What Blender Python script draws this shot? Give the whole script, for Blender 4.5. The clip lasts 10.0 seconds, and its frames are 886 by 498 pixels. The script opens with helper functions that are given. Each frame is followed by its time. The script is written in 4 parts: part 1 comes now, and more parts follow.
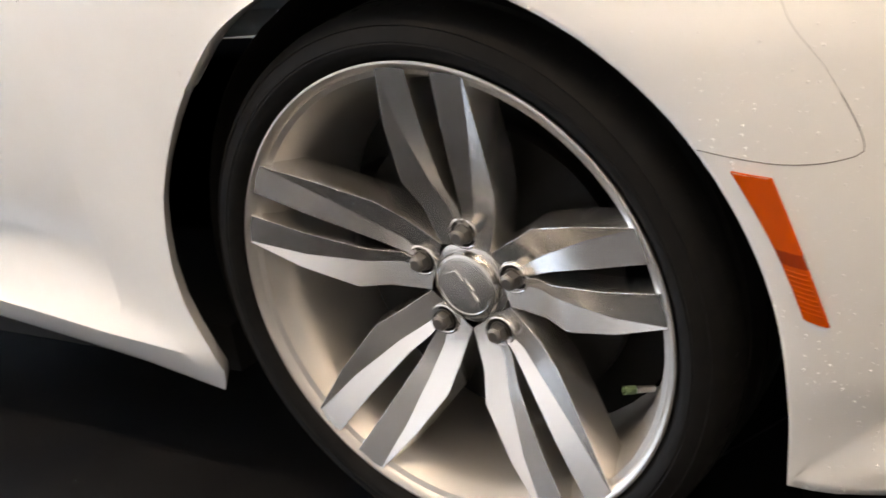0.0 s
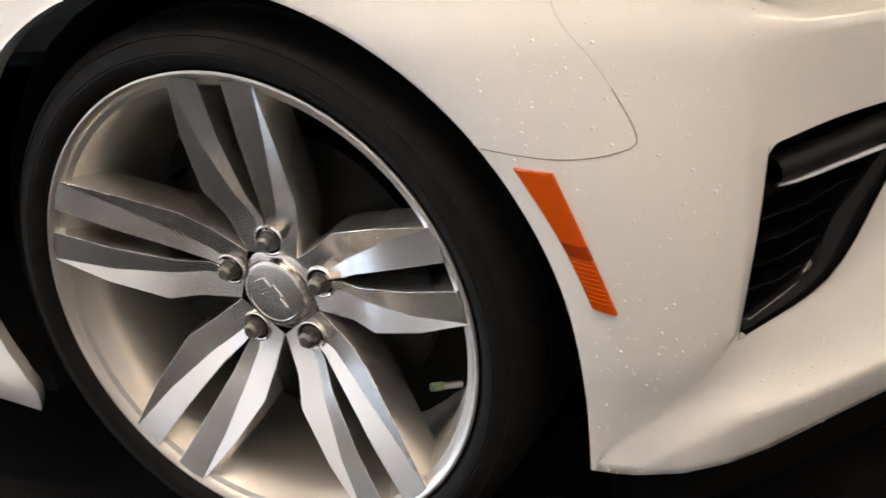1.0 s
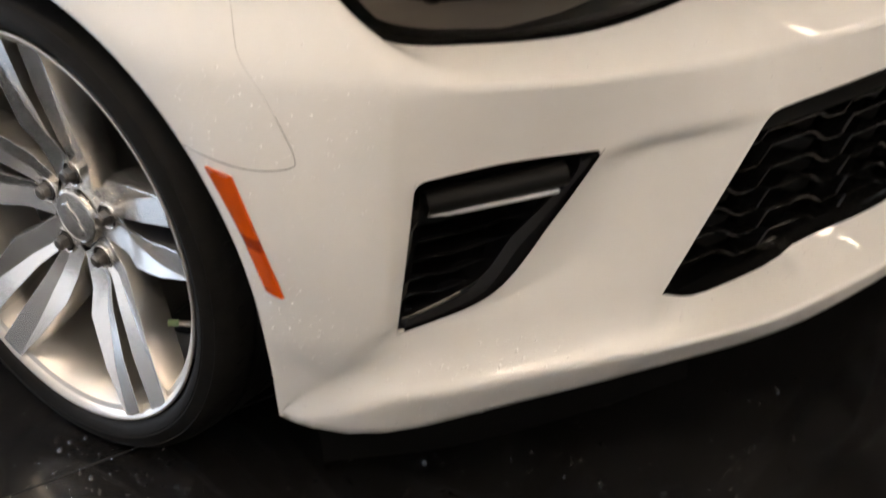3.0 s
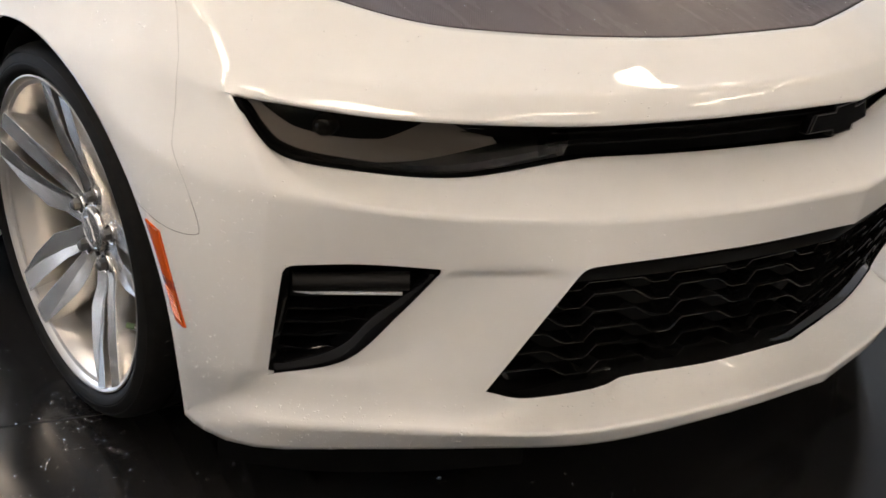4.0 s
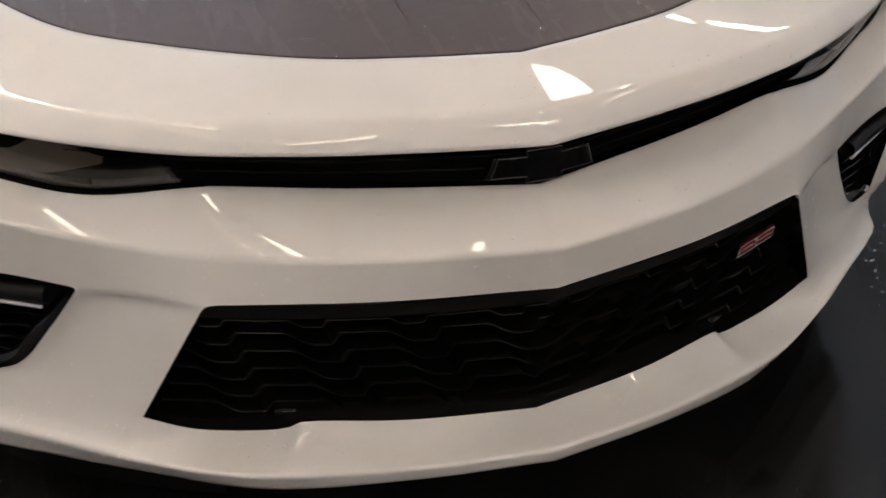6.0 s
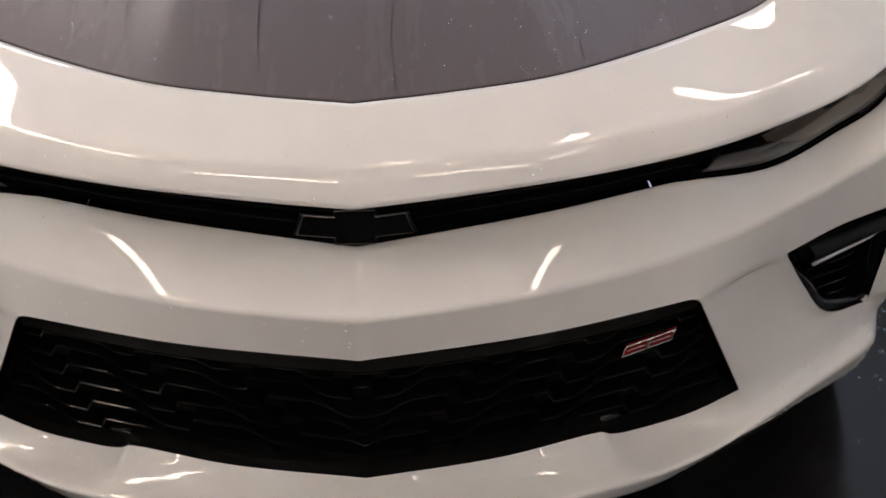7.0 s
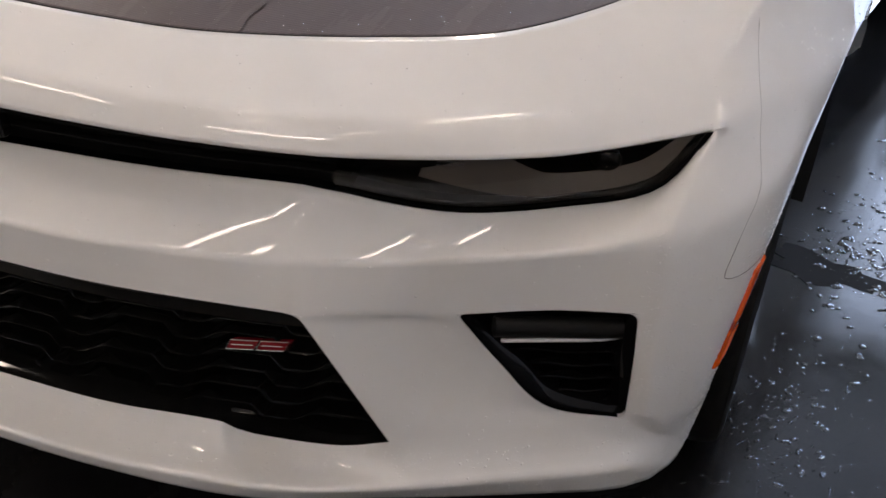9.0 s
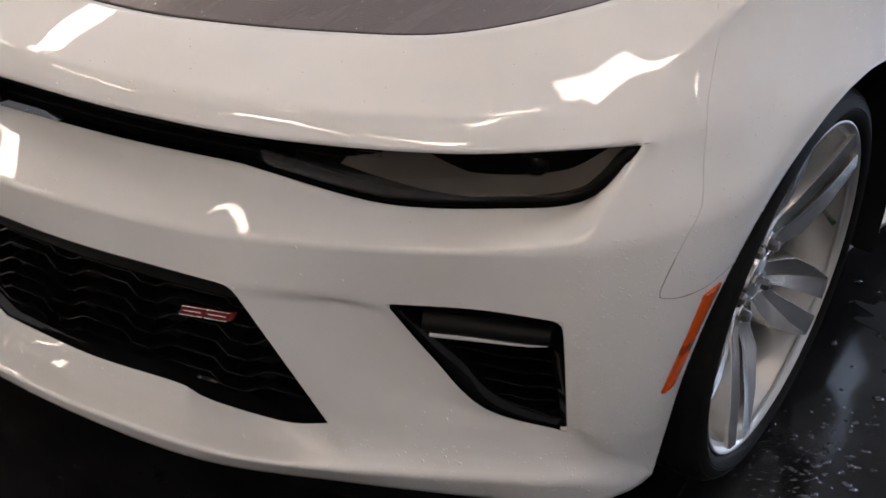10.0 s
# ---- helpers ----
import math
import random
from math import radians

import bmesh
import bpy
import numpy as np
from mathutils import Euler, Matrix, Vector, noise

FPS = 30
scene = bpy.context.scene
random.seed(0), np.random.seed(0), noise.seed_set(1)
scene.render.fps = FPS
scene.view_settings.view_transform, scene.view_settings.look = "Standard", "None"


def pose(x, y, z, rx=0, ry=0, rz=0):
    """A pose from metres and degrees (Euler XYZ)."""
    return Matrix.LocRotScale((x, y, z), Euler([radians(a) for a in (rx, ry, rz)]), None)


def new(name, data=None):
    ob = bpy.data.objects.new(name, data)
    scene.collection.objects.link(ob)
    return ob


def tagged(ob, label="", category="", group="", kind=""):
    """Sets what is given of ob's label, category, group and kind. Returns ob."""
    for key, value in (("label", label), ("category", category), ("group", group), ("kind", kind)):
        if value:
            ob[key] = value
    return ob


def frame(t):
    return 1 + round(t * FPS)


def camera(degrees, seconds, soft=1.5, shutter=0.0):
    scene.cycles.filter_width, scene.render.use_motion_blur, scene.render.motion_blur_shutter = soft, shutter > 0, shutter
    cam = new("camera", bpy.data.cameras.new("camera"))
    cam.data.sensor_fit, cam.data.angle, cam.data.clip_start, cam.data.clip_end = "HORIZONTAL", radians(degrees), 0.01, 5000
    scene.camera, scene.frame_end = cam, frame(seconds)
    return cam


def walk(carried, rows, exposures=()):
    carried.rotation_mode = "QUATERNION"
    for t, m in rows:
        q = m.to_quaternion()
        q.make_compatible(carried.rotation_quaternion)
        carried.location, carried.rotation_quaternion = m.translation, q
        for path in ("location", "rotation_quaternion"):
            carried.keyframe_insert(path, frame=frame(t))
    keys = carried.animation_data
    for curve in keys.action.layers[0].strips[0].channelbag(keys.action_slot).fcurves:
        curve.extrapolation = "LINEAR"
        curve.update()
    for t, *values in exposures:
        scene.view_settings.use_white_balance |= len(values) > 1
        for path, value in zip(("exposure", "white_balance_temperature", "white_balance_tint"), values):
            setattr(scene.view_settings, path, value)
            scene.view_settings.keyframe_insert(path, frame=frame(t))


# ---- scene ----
import itertools
from mathutils.bvhtree import BVHTree
cam = camera(38.42, 10.0, shutter=0.3)
walk(cam, [
    (0.0, pose(-1.9111, -0.7847, 0.9095, 68.379, 9.902, -56.333)),
    (0.5, pose(-1.8964, -0.8142, 0.9088, 68.065, 10.501, -60.513)),
    (1.0, pose(-1.8858, -0.8462, 0.9052, 67.193, 10.198, -63.155)),
    (1.5, pose(-1.8054, -0.9363, 0.8908, 66.895, 10.902, -64.150)),
    (2.0, pose(-1.7877, -1.0344, 0.8977, 61.239, 7.405, -64.695)),
    (2.5, pose(-1.7750, -1.1510, 0.9950, 58.450, 3.240, -57.500)),
    (3.0, pose(-1.7425, -1.3458, 1.0672, 62.049, 4.209, -53.218)),
    (3.2, pose(-1.7185, -1.4700, 1.0956, 64.285, 2.278, -49.138)),
    (4.3, pose(-1.5400, -2.0018, 1.3582, 62.882, -1.269, -36.443)),
    (4.5, pose(-1.4359, -2.0246, 1.3530, 62.643, -0.168, -35.309)),
    (5.0, pose(-1.1724, -2.1768, 1.3739, 63.687, 0.570, -29.972)),
    (5.5, pose(-0.9260, -2.3001, 1.4029, 61.837, 1.740, -23.440)),
    (6.0, pose(-0.5750, -2.2558, 1.3785, 60.483, 1.549, -18.412)),
    (6.2, pose(-0.4749, -2.2318, 1.3866, 59.864, 2.338, -17.689)),
    (7.3, pose(0.2569, -2.1951, 1.4015, 59.628, -1.496, 4.072)),
    (7.5, pose(0.3719, -2.1361, 1.4030, 58.767, -2.273, 7.058)),
    (8.0, pose(0.6233, -2.0410, 1.4111, 58.827, -4.033, 14.614)),
    (8.5, pose(0.9171, -2.0312, 1.4162, 58.279, -5.192, 23.112)),
    (9.0, pose(1.0864, -1.8825, 1.3996, 57.615, -5.877, 26.650)),
    (9.5, pose(1.2387, -1.7651, 1.3963, 57.508, -4.466, 32.846)),
    (10.0, pose(1.5109, -1.7020, 1.3993, 58.891, -3.846, 40.763)),
], exposures=[
    (0.0, 0.70, 7950, 14), (1.0, 0.66, 7850, 14), (2.5, 0.62, 7750, 13), (4.3, 0.37, 7350, 13), (5.0, 0.31, 7350, 13), (6.2, 0.11, 7200, 16),
    (7.3, 0.18, 7000, 17), (8.5, 0.06, 6950, 17), (9.0, 0.14, 6860, 17), (10.0, 0.16, 6930, 17)])
# ---- world and lights ----
world = bpy.data.worlds.new("world")
scene.world = world
world.use_nodes = True
world.node_tree.nodes["Background"].inputs[0].default_value = (1.0, 0.93, 0.84, 1)
world.node_tree.nodes["Background"].inputs[1].default_value = 0.02



# ---- materials ----
def material(name, color=(0.5, 0.5, 0.5), rough=0.5, metal=0.0, coat=0.0, coat_rough=0.03, spec=0.5):
    m = bpy.data.materials.new(name)
    m.use_nodes = True
    b = m.node_tree.nodes["Principled BSDF"]
    b.inputs["Base Color"].default_value = (*color, 1)
    b.inputs["Roughness"].default_value = rough
    b.inputs["Metallic"].default_value = metal
    b.inputs["Coat Weight"].default_value = coat
    b.inputs["Coat Roughness"].default_value = coat_rough
    b.inputs["Specular IOR Level"].default_value = spec
    return m


def node(m, kind, **values):
    n = m.node_tree.nodes.new(kind)
    for k, v in values.items():
        n.inputs[k].default_value = v
    return n


def link(m, a, ao, b, bi):
    m.node_tree.links.new(a.outputs[ao], b.inputs[bi])


def vary(m, scale, low, high, what="Base Color", detail=6.0, stretch=None):
    """Noise between two values (or colours) on one input of the surface."""
    b = m.node_tree.nodes["Principled BSDF"]
    co = node(m, "ShaderNodeTexCoord")
    n = node(m, "ShaderNodeTexNoise", Scale=scale, Detail=detail, Roughness=0.6)
    if stretch:
        mp = node(m, "ShaderNodeMapping", Scale=stretch)
        link(m, co, "Object", mp, "Vector")
        link(m, mp, "Vector", n, "Vector")
    else:
        link(m, co, "Object", n, "Vector")
    ramp = node(m, "ShaderNodeValToRGB")
    lo = (*low, 1) if isinstance(low, tuple) else (low, low, low, 1)
    hi = (*high, 1) if isinstance(high, tuple) else (high, high, high, 1)
    ramp.color_ramp.elements[0].color, ramp.color_ramp.elements[0].position = lo, 0.35
    ramp.color_ramp.elements[1].color, ramp.color_ramp.elements[1].position = hi, 0.68
    link(m, n, "Fac", ramp, "Fac")
    link(m, ramp, "Color", b, what)
    return n


def bump(m, scale, strength, distance=0.001, detail=4.0, kind="ShaderNodeTexNoise"):
    b = m.node_tree.nodes["Principled BSDF"]
    co = node(m, "ShaderNodeTexCoord")
    n = node(m, kind, Scale=scale)
    if kind == "ShaderNodeTexNoise":
        n.inputs["Detail"].default_value = detail
    link(m, co, "Object", n, "Vector")
    bp = node(m, "ShaderNodeBump", Strength=strength, Distance=distance)
    link(m, n, 0, bp, "Height")
    link(m, bp, "Normal", b, "Normal")
    return bp


PAINT = material("white_paint", (0.80, 0.79, 0.76), 0.5, coat=1.0, coat_rough=0.012, spec=0.2)
vary(PAINT, 5.0, (0.77, 0.76, 0.73), (0.82, 0.81, 0.78))
bump(PAINT, 220.0, 0.010, 0.0006)
GLOSS = material("gloss_black", (0.006, 0.006, 0.006), 0.10, coat=0.5, coat_rough=0.05)
SATIN = material("satin_black_plastic", (0.012, 0.012, 0.012), 0.42)
bump(SATIN, 900.0, 0.15, 0.0003)
SLAT = material("slat_black_plastic", (0.005, 0.005, 0.005), 0.12, spec=0.22)
vary(SLAT, 40.0, 0.09, 0.18, "Roughness")
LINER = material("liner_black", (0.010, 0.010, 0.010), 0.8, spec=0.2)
RUBBER = material("tyre_rubber", (0.006, 0.006, 0.006), 0.70, spec=0.14)
vary(RUBBER, 40.0, (0.0045, 0.0045, 0.0045), (0.009, 0.0085, 0.008))
bump(RUBBER, 220.0, 0.25, 0.0006)
ALLOY = material("painted_alloy", (0.78, 0.76, 0.73), 0.30, metal=0.95, coat=0.4, coat_rough=0.10)
vary(ALLOY, 9.0, 0.19, 0.26, "Roughness")
bump(ALLOY, 500.0, 0.03, 0.0003)
BARREL = material("rim_barrel_paint", (0.52, 0.50, 0.47), 0.38, metal=0.75)
vary(BARREL, 14.0, 0.33, 0.46, "Roughness")
bump(BARREL, 400.0, 0.04, 0.0003)
MACHINED = material("machined_alloy", (0.66, 0.64, 0.61), 0.24, metal=0.95, coat=0.3)
NUT = material("grey_steel", (0.20, 0.19, 0.18), 0.32, metal=0.9)
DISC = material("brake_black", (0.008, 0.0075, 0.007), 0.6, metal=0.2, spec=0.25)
CHROME = material("chrome", (0.75, 0.75, 0.76), 0.08, metal=1.0)
AMBER = material("amber_lens", (0.60, 0.078, 0.003), 0.20, coat=0.35)
AMBER.node_tree.nodes["Principled BSDF"].inputs["Subsurface Weight"].default_value = 0.0
AMBER_DARK = material("amber_lens_bulb", (0.33, 0.035, 0.004), 0.15, coat=1.0)
RED = material("red_enamel", (0.17, 0.007, 0.010), 0.25, coat=0.6)
WHITE_LENS = material("white_lens", (0.74, 0.75, 0.76), 0.16, metal=0.25, coat=1.0)
LAMP_GREY = material("lamp_housing_grey", (0.27, 0.25, 0.23), 0.40)
DUCT = material("gloss_black_duct", (0.004, 0.004, 0.0045), 0.09, spec=0.20)
LAMP_BLACK = material("lamp_housing_black", (0.006, 0.006, 0.006), 0.45, spec=0.15)
GROOVE = material("groove", (0.02, 0.02, 0.02), 0.8)
GAP = material("panel_gap", (0.20, 0.19, 0.17), 0.8)
MATTE = material("matte_black_plastic", (0.004, 0.004, 0.004), 0.55, spec=0.10)
GREEN = material("green_cap", (0.11, 0.17, 0.08), 0.5)

HOOD = material("carbon_wrap", (0.090, 0.076, 0.079), 0.42, coat=0.25, coat_rough=0.22)


def carbon_weave(m):
    """Fine twill threads, soft streaks of dried water along the hood."""
    b = m.node_tree.nodes["Principled BSDF"]
    co = node(m, "ShaderNodeTexCoord")
    turn = node(m, "ShaderNodeMapping", Rotation=(0, 0, radians(40)))
    link(m, co, "Object", turn, "Vector")
    wv = node(m, "ShaderNodeTexWave", Scale=95.0, Distortion=0.6, Detail=1.0)
    link(m, turn, "Vector", wv, "Vector")
    ck = node(m, "ShaderNodeTexChecker", Scale=420.0)
    link(m, co, "Object", ck, "Vector")
    add = node(m, "ShaderNodeMath")
    add.operation = "ADD"
    half = node(m, "ShaderNodeMath")
    half.operation = "MULTIPLY"
    half.inputs[1].default_value = 0.35
    link(m, ck, "Fac", half, 0)
    link(m, wv, "Fac", add, 0)
    link(m, half, 0, add, 1)
    ramp = node(m, "ShaderNodeValToRGB")
    ramp.color_ramp.elements[0].color = (0.062, 0.047, 0.049, 1)
    ramp.color_ramp.elements[1].color = (0.110, 0.086, 0.088, 1)
    link(m, add, 0, ramp, "Fac")
    link(m, ramp, "Color", b, "Base Color")
    bp = node(m, "ShaderNodeBump", Strength=0.10, Distance=0.0004)
    link(m, add, 0, bp, "Height")
    link(m, bp, "Normal", b, "Normal")
    st = node(m, "ShaderNodeMapping", Scale=(1.0, 0.14, 0.3))
    link(m, co, "Object", st, "Vector")
    nz = node(m, "ShaderNodeTexNoise", Scale=26.0, Detail=5.0, Roughness=0.6)
    link(m, st, "Vector", nz, "Vector")
    for what, lo, hi in (("Roughness", 0.34, 0.52), ("Coat Roughness", 0.14, 0.32)):
        r = node(m, "ShaderNodeMapRange")
        r.inputs["From Min"].default_value, r.inputs["From Max"].default_value = 0.35, 0.65
        r.inputs["To Min"].default_value, r.inputs["To Max"].default_value = lo, hi
        link(m, nz, "Fac", r, "Value")
        link(m, r, 0, b, what)


carbon_weave(HOOD)


def glass_like(name, tint, gloss):
    m = bpy.data.materials.new(name)
    m.use_nodes = True
    nt = m.node_tree
    nt.nodes.remove(nt.nodes["Principled BSDF"])
    tr = node(m, "ShaderNodeBsdfTransparent", Color=(*tint, 1))
    gl = node(m, "ShaderNodeBsdfGlossy", Roughness=0.02)
    fr = node(m, "ShaderNodeFresnel", IOR=gloss)
    mix = node(m, "ShaderNodeMixShader")
    link(m, fr, 0, mix, 0)
    link(m, tr, 0, mix, 1)
    link(m, gl, 0, mix, 2)
    link(m, mix, 0, nt.nodes["Material Output"], "Surface")
    return m


LENS = glass_like("smoked_lens", (0.56, 0.54, 0.52), 1.28)
WINDOW = material("tinted_glass", (0.01, 0.011, 0.012), 0.03, coat=1.0)
# opaque white stands in for lit paint showing through clear beads
BEAD_WHITE = material("water_bead_over_paint", (0.86, 0.85, 0.83), 0.08, coat=1.0)
DROP = glass_like("water_drop", (0.95, 0.95, 0.95), 1.9)
BEAD = glass_like("water_bead", (0.99, 0.99, 0.99), 1.5)


# ---- helpers for building ----
def thing(name, label, category, group="", at=(0, 0, 0)):
    ob = new(name)
    ob.location = at
    return tagged(ob, label, category, group)


def finish(ob, angle=34, smooth=True):
    me = ob.data
    bm = bmesh.new()
    bm.from_mesh(me)
    for f in bm.faces:
        f.smooth = smooth
    for e in bm.edges:
        if len(e.link_faces) == 2:
            e.smooth = e.calc_face_angle(0) < radians(angle)
    bm.to_mesh(me)
    bm.free()


def part(name, bm, mat, parent=None, label="", angle=34, smooth=True, category=""):
    me = bpy.data.meshes.new(name)
    bm.to_mesh(me)
    bm.free()
    me.materials.append(mat)
    ob = new(name, me)
    finish(ob, angle, smooth)
    if parent is not None:
        ob.parent = parent
    return tagged(ob, label, category)


def add_bevel(ob, width, segments=3, angle=22):
    md = ob.modifiers.new("bevel", "BEVEL")
    md.width, md.segments, md.limit_method, md.angle_limit = width, segments, "ANGLE", radians(angle)
    md.harden_normals = True
    md.use_clamp_overlap = True
    return ob


def spline(pts, n, straight=False):
    """n + 1 points, evenly spaced along a smooth line through pts."""
    p = np.array(pts, float)
    if straight or len(p) < 3:
        d = p
    else:
        q = np.vstack([2 * p[0] - p[1], p, 2 * p[-1] - p[-2]])
        d = []
        for i in range(1, len(q) - 2):
            a, b, c, e = q[i - 1:i + 3]
            for u in np.arange(24) / 24:
                d.append(0.5 * (2 * b + (c - a) * u + (2 * a - 5 * b + 4 * c - e) * u * u + (3 * b - a - 3 * c + e) * u ** 3))
        d = np.array(d + [p[-1]])
    s = np.r_[0, np.cumsum(np.linalg.norm(np.diff(d, axis=0), axis=1))]
    t = np.linspace(0, s[-1], n + 1)
    return np.array([np.interp(t, s, d[:, k]) for k in range(3)]).T


def sheet(bm, rows, flip=False, mirror=False):
    """Quads between rows of points; mirror adds the other side of the car."""
    for side in ((1, -1) if mirror else (1,)):
        grid = [[bm.verts.new((p[0] * side, p[1], p[2])) for p in r] for r in rows]
        for a, b in zip(grid, grid[1:]):
            for i in range(len(a) - 1):
                q = [a[i], a[i + 1], b[i + 1], b[i]]
                if flip != (side < 0):
                    q.reverse()
                try:
                    bm.faces.new(q)
                except ValueError:
                    pass


def between(a, b, k, sag=None):
    """k + 1 rows from line a to line b; sag(u) moves the rows in between."""
    out = []
    for i in range(k + 1):
        u = i / k
        r = a * (1 - u) + b * u
        if sag is not None:
            r = r + np.array(sag) * math.sin(math.pi * u)
        out.append(r)
    return out


def weld(bm, d=0.0006):
    bmesh.ops.remove_doubles(bm, verts=bm.verts[:], dist=d)
    bmesh.ops.dissolve_degenerate(bm, edges=bm.edges[:], dist=1e-5)


def box(bm, a, b, bevel=0.0, m=None):
    r = bmesh.ops.create_cube(bm, size=1)
    v = r["verts"]
    bmesh.ops.scale(bm, vec=[b[i] - a[i] for i in range(3)], verts=v)
    bmesh.ops.translate(bm, vec=[(b[i] + a[i]) / 2 for i in range(3)], verts=v)
    if bevel:
        es = list({e for w in v for e in w.link_edges})
        v = bmesh.ops.bevel(bm, geom=es, offset=bevel, segments=2, affect="EDGES", profile=0.5)["verts"]
    if m is not None:
        bmesh.ops.transform(bm, matrix=m, verts=v)


def revolve(bm, profile, n, axis_x=True):
    """Turn a profile of (x, r) about the x axis."""
    rows = []
    for k in range(n + 1):
        a = 2 * math.pi * k / n
        rows.append(np.array([(x, r * math.cos(a), r * math.sin(a)) for x, r in profile]))
    sheet(bm, rows)
    weld(bm, 1e-5)


def tube(bm, pts, radius, n=6):
    pts = [Vector(p) for p in pts]
    rows = []
    for i, p in enumerate(pts):
        t = (pts[min(i + 1, len(pts) - 1)] - pts[max(i - 1, 0)]).normalized()
        a = t.orthogonal().normalized() if not rows else (side - t * side.dot(t)).normalized()
        side = a
        b = t.cross(a)
        rows.append([p + radius * (math.cos(2 * math.pi * k / n) * a + math.sin(2 * math.pi * k / n) * b) for k in range(n + 1)])
    sheet(bm, rows)
    weld(bm, 1e-6)


def slab(bm, outline, direction, depth):
    """A prism: a flat or bent outline pushed along a direction."""
    d = Vector(direction).normalized() * depth
    top = [bm.verts.new(p) for p in outline]
    low = [bm.verts.new(Vector(p) + d) for p in outline]
    bm.faces.new(top)
    bm.faces.new(low[::-1])
    for i in range(len(top)):
        j = (i + 1) % len(top)
        bm.faces.new((top[j], top[i], low[i], low[j]))
    bmesh.ops.recalc_face_normals(bm, faces=bm.faces[:])
# ---- the room ----
def setting(name, a, b, mat, label):
    bm = bmesh.new()
    box(bm, a, b)
    return tagged(part(name, bm, mat, smooth=False), label, name.split("_")[0], kind="structure")


FLOOR = material("dark_floor", (0.010, 0.010, 0.010), 0.2, spec=0.30)
vary(FLOOR, 7.0, (0.007, 0.007, 0.0075), (0.015, 0.0145, 0.0145))
vary(FLOOR, 2.2, 0.08, 0.24, "Roughness", 8.0)
bump(FLOOR, 60.0, 0.12, 0.0008, 8.0)
WALL = material("wall_paint", (0.66, 0.65, 0.63), 0.7)
vary(WALL, 1.5, (0.74, 0.73, 0.71), (0.82, 0.81, 0.79))
bump(WALL, 90.0, 0.1)
CEIL = material("ceiling_paint", (0.74, 0.71, 0.68), 0.8)
vary(CEIL, 2.0, (0.68, 0.66, 0.63), (0.77, 0.75, 0.72))


def glow(name, color, strength):
    m = bpy.data.materials.new(name)
    m.use_nodes = True
    nt = m.node_tree
    nt.nodes.remove(nt.nodes["Principled BSDF"])
    e = node(m, "ShaderNodeEmission", Color=(*color, 1), Strength=strength)
    link(m, e, 0, nt.nodes["Material Output"], "Surface")
    return m


HEIGHT = 3.1
WEST, EAST, SOUTH, NORTH = -3.7, 4.6, -5.6, 4.9
setting("floor", (WEST, SOUTH, -0.12), (EAST, NORTH, 0), FLOOR, "dark painted concrete garage floor, wet in places")
setting("ceiling", (WEST, SOUTH, HEIGHT), (EAST, NORTH, HEIGHT + 0.15), CEIL, "plain off-white garage ceiling")
setting("wall_west", (WEST - 0.15, SOUTH, 0), (WEST, NORTH, HEIGHT), WALL, "plain light garage wall")
setting("wall_east", (EAST, SOUTH, 0), (EAST + 0.15, NORTH, HEIGHT), WALL, "plain light garage wall")
setting("wall_south", (WEST, SOUTH - 0.15, 0), (EAST, SOUTH, HEIGHT), WALL, "plain light garage wall")
# the north wall has a wide door opening with daylight behind it
DOOR = (-2.4, 2.5, 2.75)
setting("wall_north", (WEST, NORTH, 0), (DOOR[0], NORTH + 0.15, HEIGHT), WALL, "plain light garage wall beside the open door")
setting("wall_north_pier", (DOOR[1], NORTH, 0), (EAST, NORTH + 0.15, HEIGHT), WALL, "plain light garage wall beside the open door")
setting("wall_north_lintel", (DOOR[0], NORTH, DOOR[2]), (DOOR[1], NORTH + 0.15, HEIGHT), WALL, "plain light lintel over the open door")
SKY = glow("daylight", (0.55, 0.72, 1.0), 8.6)
setting("backdrop", (DOOR[0] - 1, NORTH + 0.9, -0.1), (DOOR[1] + 1, NORTH + 0.95, HEIGHT + 0.6), SKY, "plain pale blue daylight outside the open door")

PANEL = glow("lamp_diffuser", (1.0, 0.885, 0.76), 20.0)
LAMP_BODY = material("lamp_body", (0.75, 0.74, 0.72), 0.4)


def panel_lamp(x, y, length, width, turn):
    t = thing("panel_lamp", "white ceiling lamp with a glowing flat diffuser", "lamp", "panel lamps on the ceiling")
    bm = bmesh.new()
    box(bm, (-length / 2 - 0.02, -width / 2 - 0.02, -0.07), (length / 2 + 0.02, width / 2 + 0.02, 0.0), 0.01)
    part("body", bm, LAMP_BODY, t)
    bm = bmesh.new()
    box(bm, (-length / 2, -width / 2, -0.085), (length / 2, width / 2, -0.06), 0.006)
    part("diffuser", bm, PANEL, t, "glowing warm white diffuser")
    t.matrix_basis = pose(x, y, HEIGHT, 0, 0, turn)
    return t


# rows of lamps over each side of the bay, smaller ones ahead of the car
panel_lamp(1.45, -0.98, 0.44, 0.10, 90)
panel_lamp(1.08, -0.38, 0.64, 0.13, 90)
panel_lamp(1.95, 0.86, 0.66, 0.09, 0)
panel_lamp(2.80, 0.92, 0.66, 0.09, 0)
for y in (-1.60, -0.42, 0.76):
    panel_lamp(-2.00, y, 1.10, 0.16, 90)
panel_lamp(0.20, -1.44, 0.30, 0.09, 90)
panel_lamp(0.85, -2.78, 0.26, 0.11, 0)
panel_lamp(2.15, -2.75, 1.60, 0.05, 90)
panel_lamp(-2.70, -2.80, 1.20, 0.05, 90)
panel_lamp(-1.60, -4.30, 1.60, 0.24, 0)
panel_lamp(1.50, -4.30, 1.60, 0.24, 0)
